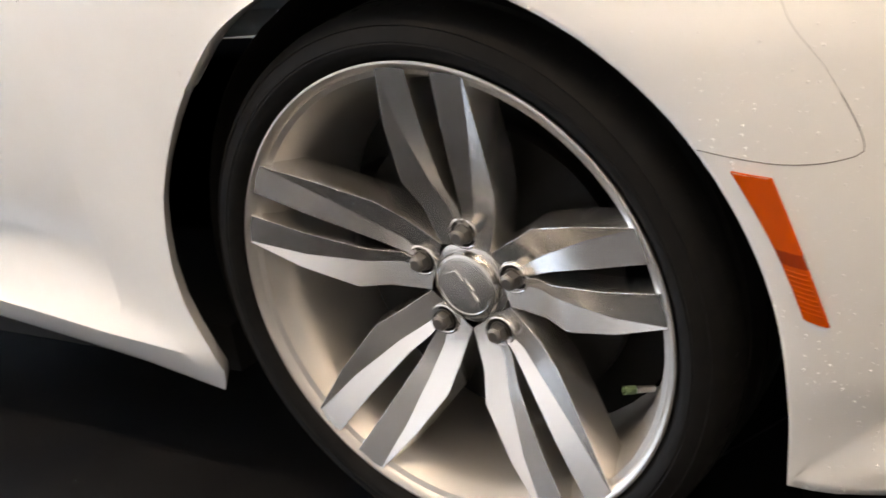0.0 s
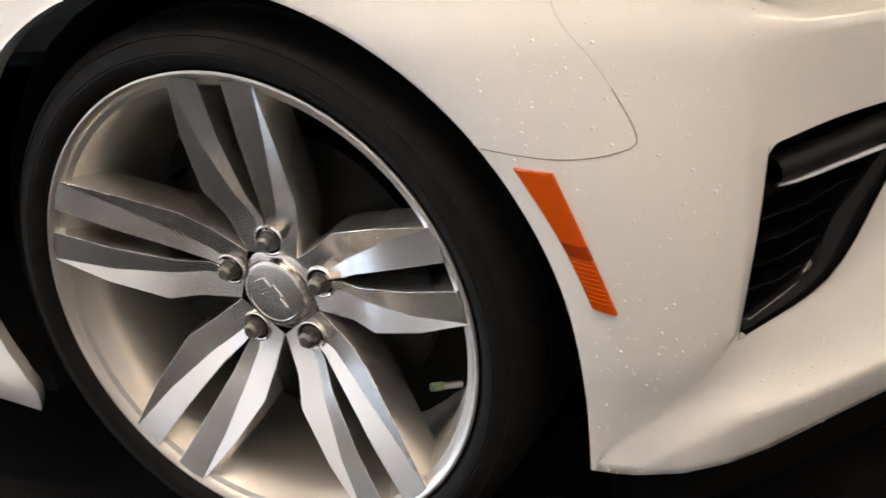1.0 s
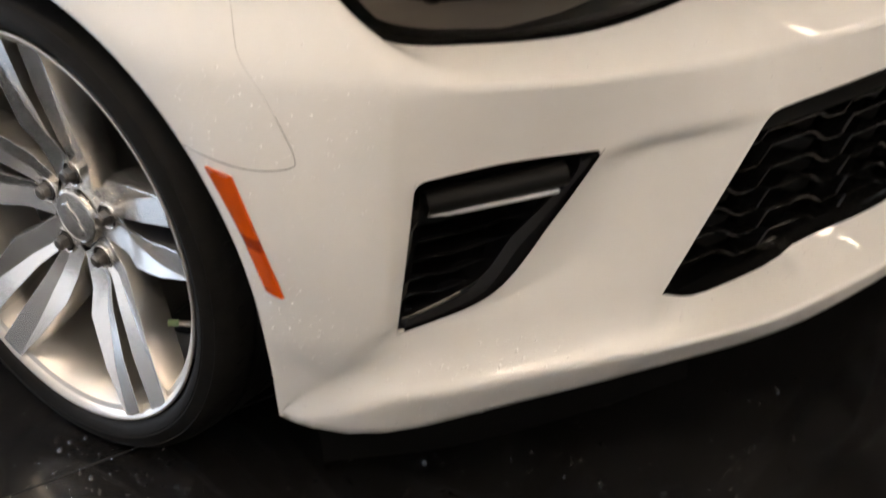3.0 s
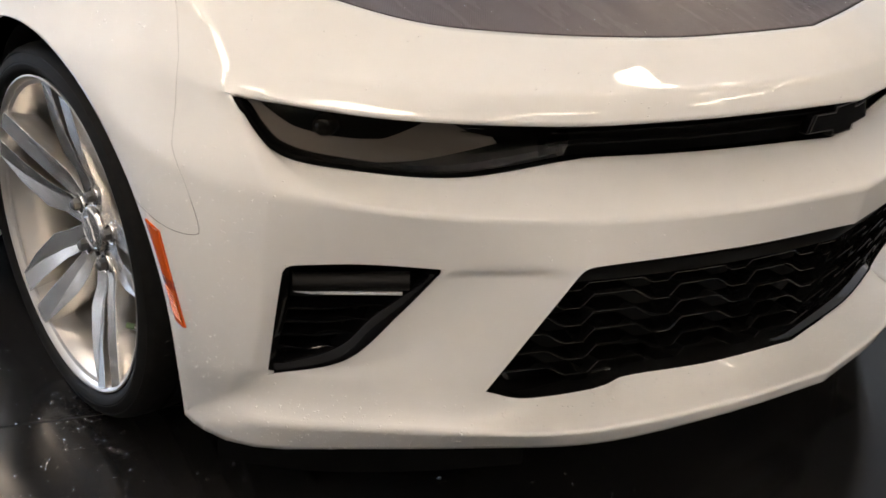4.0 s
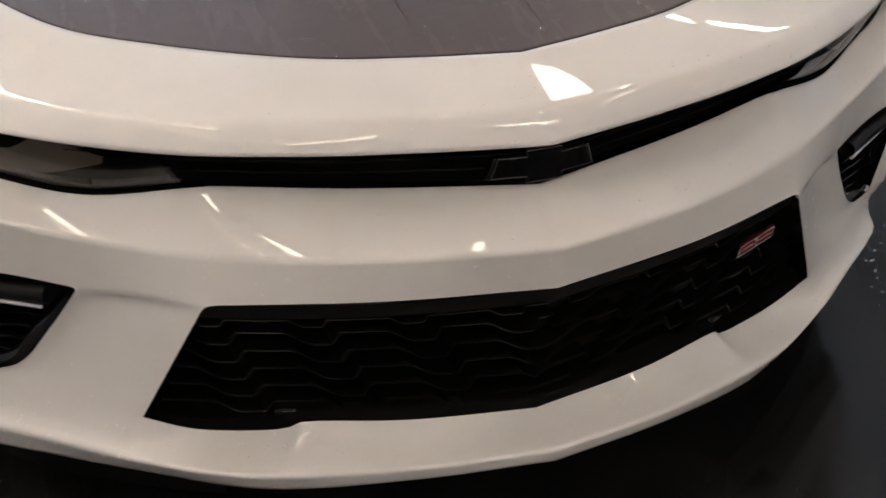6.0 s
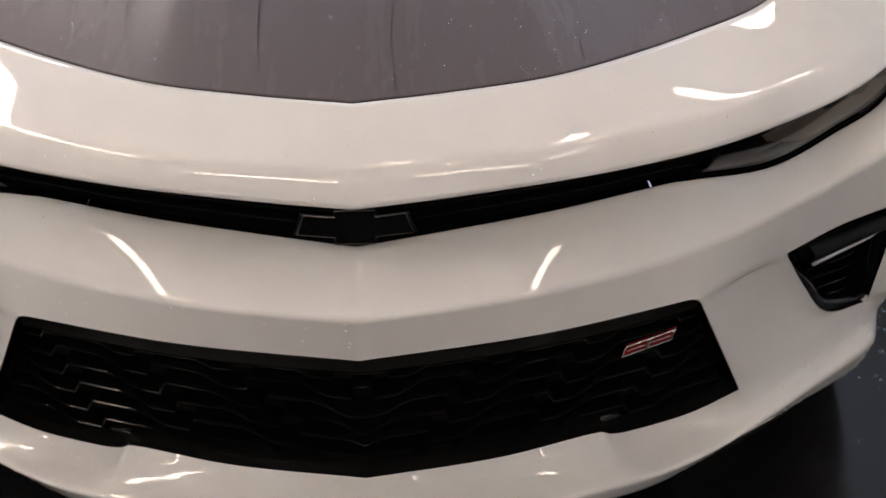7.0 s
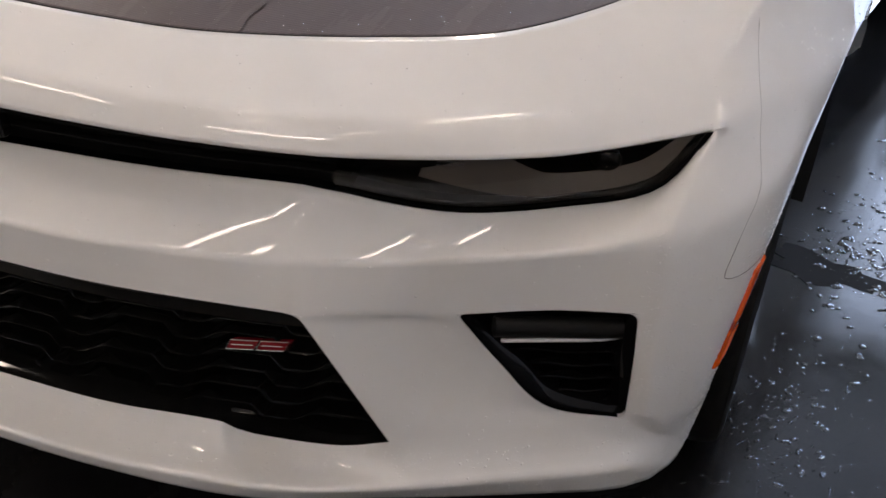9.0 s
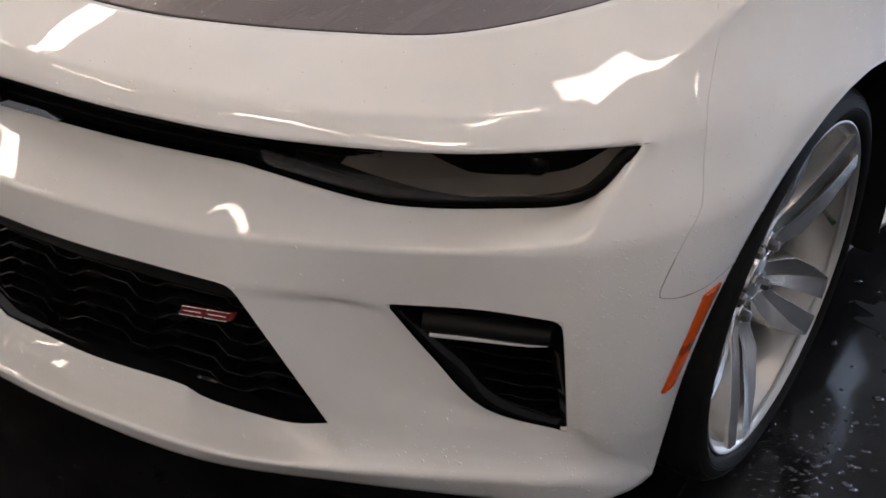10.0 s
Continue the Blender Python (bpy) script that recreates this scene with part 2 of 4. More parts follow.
# unseen lamp added only to light the car's rear
panel_lamp(-1.80, 3.60, 1.80, 0.30, 90)

# a narrow joint cut into the floor
bm = bmesh.new()
ang = math.atan2(-0.06, 0.15)
box(bm, (-0.9, -0.002, -0.001), (1.2, 0.002, 0.0006), 0, Matrix.Translation((-1.05, 0.02, 0)) @ Matrix.Rotation(ang, 4, "Z"))
tagged(part("floor_joint", bm, LINER, smooth=False), "narrow dark joint cut into the floor", "joint", kind="structure")

# ---- the car: feature lines of one half, from the middle outwards ----
N1 = 48
panel_pts = [(0, -.800, .785), (.131, -.772, .787), (.269, -.728, .790), (.439, -.620, .795), (.579, -.520, .812), (.695, -.349, .852), (.725, -.180, .884)]
crown_pts = [(0, -.885, .742), (.150, -.868, .746), (.320, -.822, .748), (.510, -.728, .750), (.680, -.585, .754), (.752, -.500, .755), (.778, -.462, .762), (.797, -.375, .798), (.814, -.257, .854), (.822, -.180, .878)]
lip_pts = [(0, -.908, .700), (.150, -.888, .708), (.320, -.845, .713), (.490, -.765, .713), (.680, -.628, .719), (.824, -.464, .730)]
brow_pts = [(0, -.871, .625), (.236, -.805, .631), (.400, -.748, .638), (.440, -.733, .636), (.569, -.652, .611), (.685, -.559, .616), (.778, -.499, .645), (.824, -.464, .729)]
crease_pts = [(0, -.945, .568), (.115, -.928, .572), (.241, -.893, .572), (.420, -.802, .564), (.612, -.676, .574), (.818, -.546, .609)]
GT, GB = (.448, -.799, .496), (.548, -.713, .279)
DTA, DTB, DB = (.801, -.552, .497), (.603, -.668, .483), (.804, -.506, .295)
grille_top = spline([(0, -.936, .504), (.228, -.896, .510), GT], 24)
shelf = np.vstack([grille_top, spline([GT, DTB], 8)[1:], spline([DTB, (.704, -.603, .493), DTA], 12)[1:], spline([DTA, (.828, -.538, .500)], 2)[1:]])
grille_bottom = spline([(0, -.862, .257), (.180, -.838, .266), (.326, -.790, .267), (.362, -.767, .246), (.472, -.722, .243), GB], 24)
FIN_LOW = (.834, -.500, .265)
skirt_top = np.vstack([grille_bottom, spline([GB, DB], 8)[1:], spline([DB, FIN_LOW], 2)[1:]])
chin_crease_pts = [(0, -.944, .240), (.200, -.908, .234), (.420, -.828, .222), (.570, -.732, .220), (.694, -.629, .219), (.790, -.550, .219), (.840, -.498, .221), (.865, -.450, .227), (.876, -.402, .230)]
chin_pts = [(0, -.936, .214), (.208, -.897, .208), (.400, -.814, .183), (.566, -.690, .169), (.718, -.574, .163), (.800, -.510, .160), (.846, -.455, .161), (.866, -.402, .164), (.870, -.358, .167)]
LIP_END = (.853, -.402, .742)
HUB_Z = 0.3390

car = thing("car", "white two-door sports coupe, wet, with a carbon-wrapped hood", "car")


SIDE_Z = [.172, .190, .215, .238, .252, .275, .315, .365, .43, .52, .62, .72, .80, .87, .94]
SIDE_X = [.884, .902, .918, .930, .913, .904, .905, .911, .918, .922, .925, .925, .915, .890, .842]


def relax(bm, rims, folds):
    """Finer mesh with rounded folds; the rims of the openings stay where they are, the folds are only rounded a little."""
    bmesh.ops.subdivide_edges(bm, edges=bm.edges[:], cuts=2, use_grid_fill=True)
    bm.verts.ensure_lookup_table()
    bm.verts.index_update()
    co = np.array([v.co for v in bm.verts])
    ends = np.array([[v.index for v in e.verts] for e in bm.edges])
    fixed = np.zeros(len(co), bool)
    for v in bm.verts:
        fixed[v.index] = any(e.is_boundary for e in v.link_edges)
    one = np.abs(co * np.array([1, 0, 0])) + co * np.array([0, 1, 1])
    for line in rims:
        fine = spline(line, 500)
        near = np.array([np.min(((fine - p) ** 2).sum(axis=1)) for p in one])
        fixed |= near < 0.003 ** 2
    held = np.zeros(len(co), bool)
    for line in folds:
        fine = spline(line, 500)
        held |= np.array([np.min(((fine - p) ** 2).sum(axis=1)) for p in one]) < 0.003 ** 2
    x, y, z = one.T
    ramp = lambda a, lo, hi: np.clip((a - lo) / (hi - lo), 0, 1)
    soft = ramp(x, .62, .76) * ramp(z, .655, .705) * ramp(y, -.62, -.46) * ramp(-y, -.02, .13)
    near_foot = lambda p, r: np.clip(1.6 - np.linalg.norm(one - np.array(p), axis=1) / r, 0, 1)
    foot = np.maximum.reduce([near_foot([.874, -.398, .226], .032), near_foot([.826, -.500, .270], .026), 0.5 * near_foot([.850, -.462, .250], .034)])
    cr = spline(folds[0], 200)
    inside = (x < .80) & (y > np.interp(x, cr[:, 0], cr[:, 1]) + .002) & (z > np.interp(x, cr[:, 0], cr[:, 2]) - .002)
    wide = np.maximum(soft * ~inside, foot)
    count = np.bincount(ends.ravel(), minlength=len(co))[:, None]
    for k in range(150):
        total = np.zeros_like(co)
        np.add.at(total, ends[:, 0], co[ends[:, 1]])
        np.add.at(total, ends[:, 1], co[ends[:, 0]])
        f = (0.5 if k < 2 else 0.5 * (wide * ~held)[:, None]) * (~fixed)[:, None]
        co = co + f * (total / np.maximum(count, 1) - co)
    for v, p in zip(bm.verts, co):
        v.co = p


def tuck_right(bm):
    """Behind the wheel's centre the right fender turns in more than the left one."""
    for v in bm.verts:
        if v.co.x > .70 and v.co.z > .15:
            v.co.x -= min(1, (v.co.x - .70) / .15) * float(np.interp(v.co.y, [-.30, -.15, 0, .1, .2, .3], [0, .006, .016, .022, .028, .034]))


def front_fascia():
    bm = bmesh.new()
    panel = spline(panel_pts, N1)
    whole = spline(crown_pts, 400)
    cut = int(np.argmin(np.abs(whole[:, 1] + 0.335) + (whole[:, 0] < 0.7)))
    crown1, crown2 = spline(whole[:cut + 1], 43), spline(whole[cut:], N1 - 43)
    crown = np.vstack([crown1, crown2[1:]])
    lip = spline(lip_pts, 38)
    sheet(bm, between(panel, crown, 5, (0, 0, 0.0015)), mirror=True)
    turn = spline([lip_pts[-2], lip_pts[-1], LIP_END], 40)
    ext = spline(turn[int(np.argmin(np.linalg.norm(turn - np.array(lip_pts[-1]), axis=1))):], 5)
    sheet(bm, between(crown1, np.vstack([lip, ext[1:]]), 3, (0, -0.002, 0.001)), mirror=True)
    under = lip + np.array([0, 0.008, -0.005])
    sheet(bm, [lip, lip + np.array([0, 0.003, -0.004]), under], mirror=True)
    drop = panel + np.array([0, 0.0, -0.02])
    sheet(bm, [drop, panel], mirror=True)
    u = np.r_[0, np.cumsum(np.linalg.norm(np.diff(shelf, axis=0), axis=1))]
    u /= u[-1]

    def along(pts):
        d = spline(pts, 400)
        t = np.linspace(0, 1, 401)
        return np.array([np.interp(u, t, d[:, k]) for k in range(3)]).T

    brow, crease = along(brow_pts), along(crease_pts)
    sheet(bm, [brow + np.array([0, 0.007, -0.003]), brow + np.array([0, 0.003, 0.0005]), brow], mirror=True)
    sheet(bm, between(brow, crease, 4, (0, -0.003, -0.001)), mirror=True)
    sheet(bm, between(crease, shelf, 3), mirror=True)
    # pillar between grille and duct
    m = 14
    g_side = spline([GT, GB], m)
    d_low = spline([DTB, (.651, -.625, .403), (.712, -.577, .323), DB], m)
    rows = []
    for i in range(m + 1):
        r = spline([g_side[i], d_low[i]], 8)
        for j in range(9):
            r[j] += np.array([0, 0.010, 0]) * math.sin(math.pi * j / 8) * math.sin(math.pi * i / m)
            r[j] += np.array([-0.004, 0.013, 0]) * math.sin(math.pi * (j / 8) ** 1.4) * (0 if i == 0 else math.exp(-(i - 1) / 4.0))
        rows.append(r)
    sheet(bm, rows, mirror=True)
    d_out, fin = spline([DTA, (.805, -.537, .419), DB], m), spline([(.828, -.538, .500), (.830, -.528, .40), FIN_LOW], m)
    sheet(bm, [np.array(r) for r in zip(*between(d_out, fin, 2))], mirror=True)
    # chin
    k = len(skirt_top) - 1
    v = np.r_[0, np.cumsum(np.linalg.norm(np.diff(skirt_top, axis=0), axis=1))]
    v /= v[-1]

    def along_chin(pts):
        d = spline(pts, 400)
        t = np.linspace(0, 1, 401)
        return np.array([np.interp(v, t, d[:, c]) for c in range(3)]).T

    cc, ch = along_chin(chin_crease_pts), along_chin(chin_pts)
    scoop = between(skirt_top, cc, 4, (0, 0.006, -0.006))
    sheet(bm, scoop, mirror=True)
    sheet(bm, between(cc, ch, 2), mirror=True)
    back = np.outer(1 - v ** 3, [-0.02, 0.10, 0.004])
    sheet(bm, [ch, ch + back * 0.2, ch + back], mirror=True)
    # side: from the fin to the wheel arch
    f_low = spline([chin_pts[-1], chin_crease_pts[-1]], 2)
    f1 = np.array([r[-1] for r in scoop])[::-1]
    f4 = between(crease[-1], shelf[-1], 3)[::-1]
    f5 = between(brow[-1], crease[-1], 4, (0, -0.003, -0.001))[::-1]
    f6 = np.vstack([ext, np.array(between(crown1, np.vstack([lip, ext[1:]]), 3, (0, -0.002, 0.001)))[::-1, -1][1:]])
    front = np.vstack([f_low, f1[1:], fin[::-1][1:], f4[1:], f5[1:], f6[1:], crown2[1:], spline([crown_pts[-1], (.83, .02, .915), (.84, .30, .940)], 10)[1:]])
    arch_pts = [(.870, -.358, .167), (.884, -.372, .265), (.894, -.371, .372), (.902, -.348, .466), (.908, -.303, .552), (.913, -.238, .624), (.917, -.158, .678), (.921, -.066, .712), (.924, .033, .722), (.927, .133, .706), (.929, .226, .663), (.927, .300, .596)]
    arch = spline(arch_pts, len(front) - 1)
    rows = []
    for i in range(13):
        w = i / 12
        r = front * (1 - w) + arch * w
        s = math.sin(math.pi * w)
        lift = np.clip((r[:, 2] - 0.30) / 0.25, 0, 1)
        fade = np.clip((0.30 - r[:, 1]) / 0.2, 0, 1)
        swell = np.clip((r[:, 2] - 0.23) / 0.06, 0, 1) * np.clip((0.73 - r[:, 2]) / 0.10, 0, 1)
        r[:, 0] += 0.006 * s * lift * fade + swell * w * (1 - w) * (arch[:, 0] - front[:, 0])
        r[:, 2] += 0.006 * s * lift * fade
        r[:, 1] -= 0.010 * s * fade * (0.3 + 0.7 * lift)
        ease = np.clip((r[:, 1] + 0.15) / 0.45, 0, 1)
        ease = ease * ease * (3 - 2 * ease) * min(1, w * 4) * (r[:, 2] > 0.55)
        r[:, 0] += ease * (np.interp(r[:, 2], SIDE_Z, SIDE_X) - r[:, 0])
        rows.append(r)
    sheet(bm, rows, flip=True, mirror=True)
    # fender top beside the hood
    crest = spline([crown_pts[-1], (.83, .02, .915), (.84, .30, .940)], 10)
    seam = np.array([np.array([.725, -.18, .884]) * (1 - u) + np.array([.712, .30, .926]) * u + np.array([0, 0, .012]) * math.sin(math.pi * u * .7) for u in np.linspace(0, 1, 11)])
    sheet(bm, between(seam, crest, 4, (0, 0, 0.004)), mirror=True)
    sheet(bm, [seam + np.array([0, 0, -.02]), seam], mirror=True)
    inner = arch + np.array([-0.035, 0, 0])
    inner[:, 1] += np.interp(arch[:, 1], [.10, .30], [.004, .012])
    inner[:, 1:] = inner[:, 1:] + 0.004 * (np.array([0.0, HUB_Z]) - inner[:, 1:])
    sheet(bm, [arch, arch + np.array([-0.012, 0, 0]), inner], flip=True, mirror=True)
    weld(bm)
    relax(bm, [lip[:-2], brow[:-2], arch, panel[:-2], ch, crease[:-4]], [crown1, crown2])
    tuck_right(bm)
    bmesh.ops.recalc_face_normals(bm, faces=bm.faces[:])
    global SKIN
    SKIN = BVHTree.FromBMesh(bm)
    ob = part("front_body", bm, PAINT, car, "white painted front bumper cover and fenders, wet", 130)
    return ob


front_body = front_fascia()
def on_skin(p, way, off=0.0):
    """The place on the painted skin that is met from p along a direction, lifted by off."""
    hit, normal, _, _ = SKIN.ray_cast(Vector(p), Vector(way).normalized())
    if hit is None:
        return None
    if normal.dot(Vector(way)) > 0:
        normal = -normal
    return hit + normal * off


# ---- hood ----
def hood():
    bm = bmesh.new()
    gap = np.array([0, 0.005, 0.001])
    front = spline(panel_pts, 56) + gap
    cowl = spline([(0, .47, .985), (.30, .49, .980), (.55, .52, .962), (.70, .56, .945)], 56)
    rows = []
    for i in range(15):
        w = (i / 14) ** 1.3
        r = front * (1 - w) + cowl * w
        r[:, 2] += 0.030 * math.sin(math.pi * w) * (1 - (r[:, 0] / 0.95) ** 2)
        r[:, 2] += 0.012 * min(1, w * 5) * np.clip((0.27 - r[:, 0] - 0.06 * w) / 0.02, 0, 1)
        rows.append(r)
    sheet(bm, rows, mirror=True)
    sheet(bm, [front + np.array([0, 0.0, -0.018]), front + np.array([0, -0.0004, -0.002]), front], mirror=True)
    weld(bm)
    bmesh.ops.recalc_face_normals(bm, faces=bm.faces[:])
    ob = part("hood", bm, HOOD, car, "dark carbon-fibre wrapped hood with water beads and runs", 50)
    add_bevel(ob, 0.003, 2, 25)
    bm = bmesh.new()
    sheet(bm, [spline(panel_pts, 56) + np.array([0, -0.001, -0.011]), spline(panel_pts, 56) + np.array([0, 0.012, -0.011])], mirror=True)
    for sd in (1, -1):
        tube(bm, [(p[0] * sd, p[1] + 0.003, p[2] - 0.0012) for p in spline(panel_pts, 56)], 0.0022, 6)
    part("hood_seal", bm, GROOVE, car, "black rubber seal in the hood gap")


hood()


# ---- upper slot, emblem ----
def along(line, x0, x1, n):
    d = spline(line, 500)
    a, b = (int(np.argmin(np.abs(d[:, 0] - x))) for x in (x0, x1))
    return spline(d[a:b + 1], n)


def upper_grille():
    bm = bmesh.new()
    top, low = along(lip_pts, 0, .486, 24), along(brow_pts, 0, .455, 24)
    back = np.array([0, 0.035, 0])
    sheet(bm, between(top + np.array([0, .022, .0]), low + np.array([0, .030, -.004]), 4, (0, 0.016, 0)), mirror=True)
    weld(bm)
    g = part("upper_grille", bm, MATTE, car, "black slot grille")
    for k in (0.33, 0.66):
        bm = bmesh.new()
        mid = top * (1 - k) + low * k + np.array([0, 0.026, 0])
        sheet(bm, [mid + np.array([0, 0, .004]), mid + np.array([0, -.008, .001]), mid + np.array([0, -.008, -.002]), mid + np.array([0, 0, -.005])], mirror=True)
        weld(bm)
        part("slat", bm, MATTE, g)
    return g


upper_grille()


def emblem():
    bm = bmesh.new()
    out = [(-.076, -.016), (-.066, .016), (-.026, .016), (-.026, .026), (.026, .026), (.026, .016), (.066, .016), (.076, -.016), (.026, -.016), (.026, -.026), (-.026, -.026), (-.026, -.016)]
    slab(bm, [(x, -.886 + 0.18 * abs(x), .661 + z) for x, z in out], (0, 1, 0), 0.018)
    e = part("emblem", bm, DUCT, car, "gloss black plain cross-shaped badge", 20)
    add_bevel(e, 0.003, 2, 30)
    # metal line stands in for reflections along the badge's edges
    bm = bmesh.new()
    ring = [(x * 0.93, -.8875 + 0.18 * abs(x), .661 + z * 0.86) for x, z in out]
    tube(bm, ring + ring[:1], 0.0005, 5)
    part("rim", bm, NUT, e, "thin metal line for light caught on the badge edge")


emblem()


# ---- headlights ----
def headlight(side):
    top, low = along(lip_pts, .478, .824, 60), along(brow_pts, .447, .824, 60)
    flip = np.array([side, 1, 1])

    def at(s, v, depth):
        i = min(max(s, 0), 1) * 60
        a, f = int(min(i, 59)), i - int(min(i, 59))
        t, l = top[a] * (1 - f) + top[a + 1] * f, low[a] * (1 - f) + low[a + 1] * f
        p = t * (1 - v) + l * v
        return p + np.array([-0.25, 0.95, 0.1]) * depth + np.array([0, -0.012, 0.0]) * math.sin(math.pi * v)

    def area(s0, s1, upper, lower, depth0, depth1, n=40, k=6):
        rows = []
        for j in range(k + 1):
            r = []
            for i in range(n + 1):
                s = s0 + (s1 - s0) * i / n
                v = upper(s) * (1 - j / k) + lower(s) * j / k
                r.append(at(s, v, depth0 + (depth1 - depth0) * j / k))
            rows.append(np.array(r) * flip)
        return rows

    def curve(pts):
        return lambda s: float(np.interp(s, [p[0] for p in pts], [p[1] for p in pts]))

    bm = bmesh.new()
    sheet(bm, area(0, 1, lambda s: -0.02, lambda s: 1.02, 0.055, 0.045), flip=side < 0)
    lamp = part("headlight", bm, LAMP_BLACK, car, "slim smoked headlight with a black housing")
    bm = bmesh.new()
    sheet(bm, area(0.20, 0.985, curve([(.20, .40), (.27, .30), (.35, .10), (.38, .12), (.44, .30), (.51, .50), (.58, .55), (.66, .56), (.77, .52), (.87, .38), (.93, .20), (.985, .02)]),
                   curve([(.20, .42), (.31, .58), (.41, .75), (.51, .86), (.655, .84), (.80, .80), (.885, .66), (.94, .44), (.985, .16)]), 0.034, 0.018, 60, 6), flip=side < 0)
    part("light_guide", bm, LAMP_GREY, lamp, "grey translucent daytime light guide")
    bm = bmesh.new()
    sheet(bm, area(0.02, 0.36, lambda s: 0.04, curve([(0, .42), (.2, .34), (.36, .10)]), 0.030, 0.026, 24, 4), flip=side < 0)
    part("turn_signal", bm, MATTE, lamp, "dark grey indicator housing")
    for k in range(4):
        bm = bmesh.new()
        tube(bm, [Vector(at(s, 0.07 + 0.055 * k, 0.020) * flip) for s in (.235, .27, .305)], 0.0008, 5)
        part("reflector_bar", bm, CHROME, lamp)
    bm = bmesh.new()
    c = Vector(at(0.66, 0.42, 0.05) * flip)
    bmesh.ops.create_uvsphere(bm, u_segments=24, v_segments=12, radius=0.026, matrix=Matrix.Translation(c) @ Matrix.Diagonal((1, 0.6, 0.75, 1)))
    part("projector_lens", bm, GLOSS, lamp, "round black projector lens")
    bm = bmesh.new()
    edge = [Vector(at(s, 0.975, 0.016) * flip) for s in np.linspace(0, 1, 50)]
    tube(bm, edge, 0.0060, 8)
    part("lens_seal", bm, MATTE, lamp, "black seal along the lens")
    bm = bmesh.new()
    sheet(bm, area(0, 1, lambda s: -0.02, lambda s: 1.0, 0.010, 0.010, 60, 8), flip=side > 0)
    weld(bm)
    o = part("lens", bm, LENS, lamp, "smoked clear plastic lens", 80)
    o.visible_shadow = False


headlight(1)
headlight(-1)


# ---- lower grille ----
# section of a slat: height and depth, a rounded front edge
LIP = [(.0010, .060), (.0016, .022), (.0015, .0185), (.0006, .0172), (-.0006, .0170), (-.0018, .0178), (-.0026, .020), (-.0060, .060)]


def grille_at(s, v, depth=0.0):
    """A place in the lower opening: s from -1 to 1 across, v from 0 at the top to 1 at the bottom."""
    side, a = (1, s) if s >= 0 else (-1, -s)
    top = np.array([0, -.936, .504]) * (1 - a) + np.array(GT) * a
    top[1] -= 0.020 * math.sin(math.pi * a)
    low = np.array([0, -.862, .257]) * (1 - a) + np.array(GB) * a
    low[1] -= 0.018 * math.sin(math.pi * a)
    p = top * (1 - v) + low * v
    return Vector((p[0] * side, p[1] + depth, p[2]))


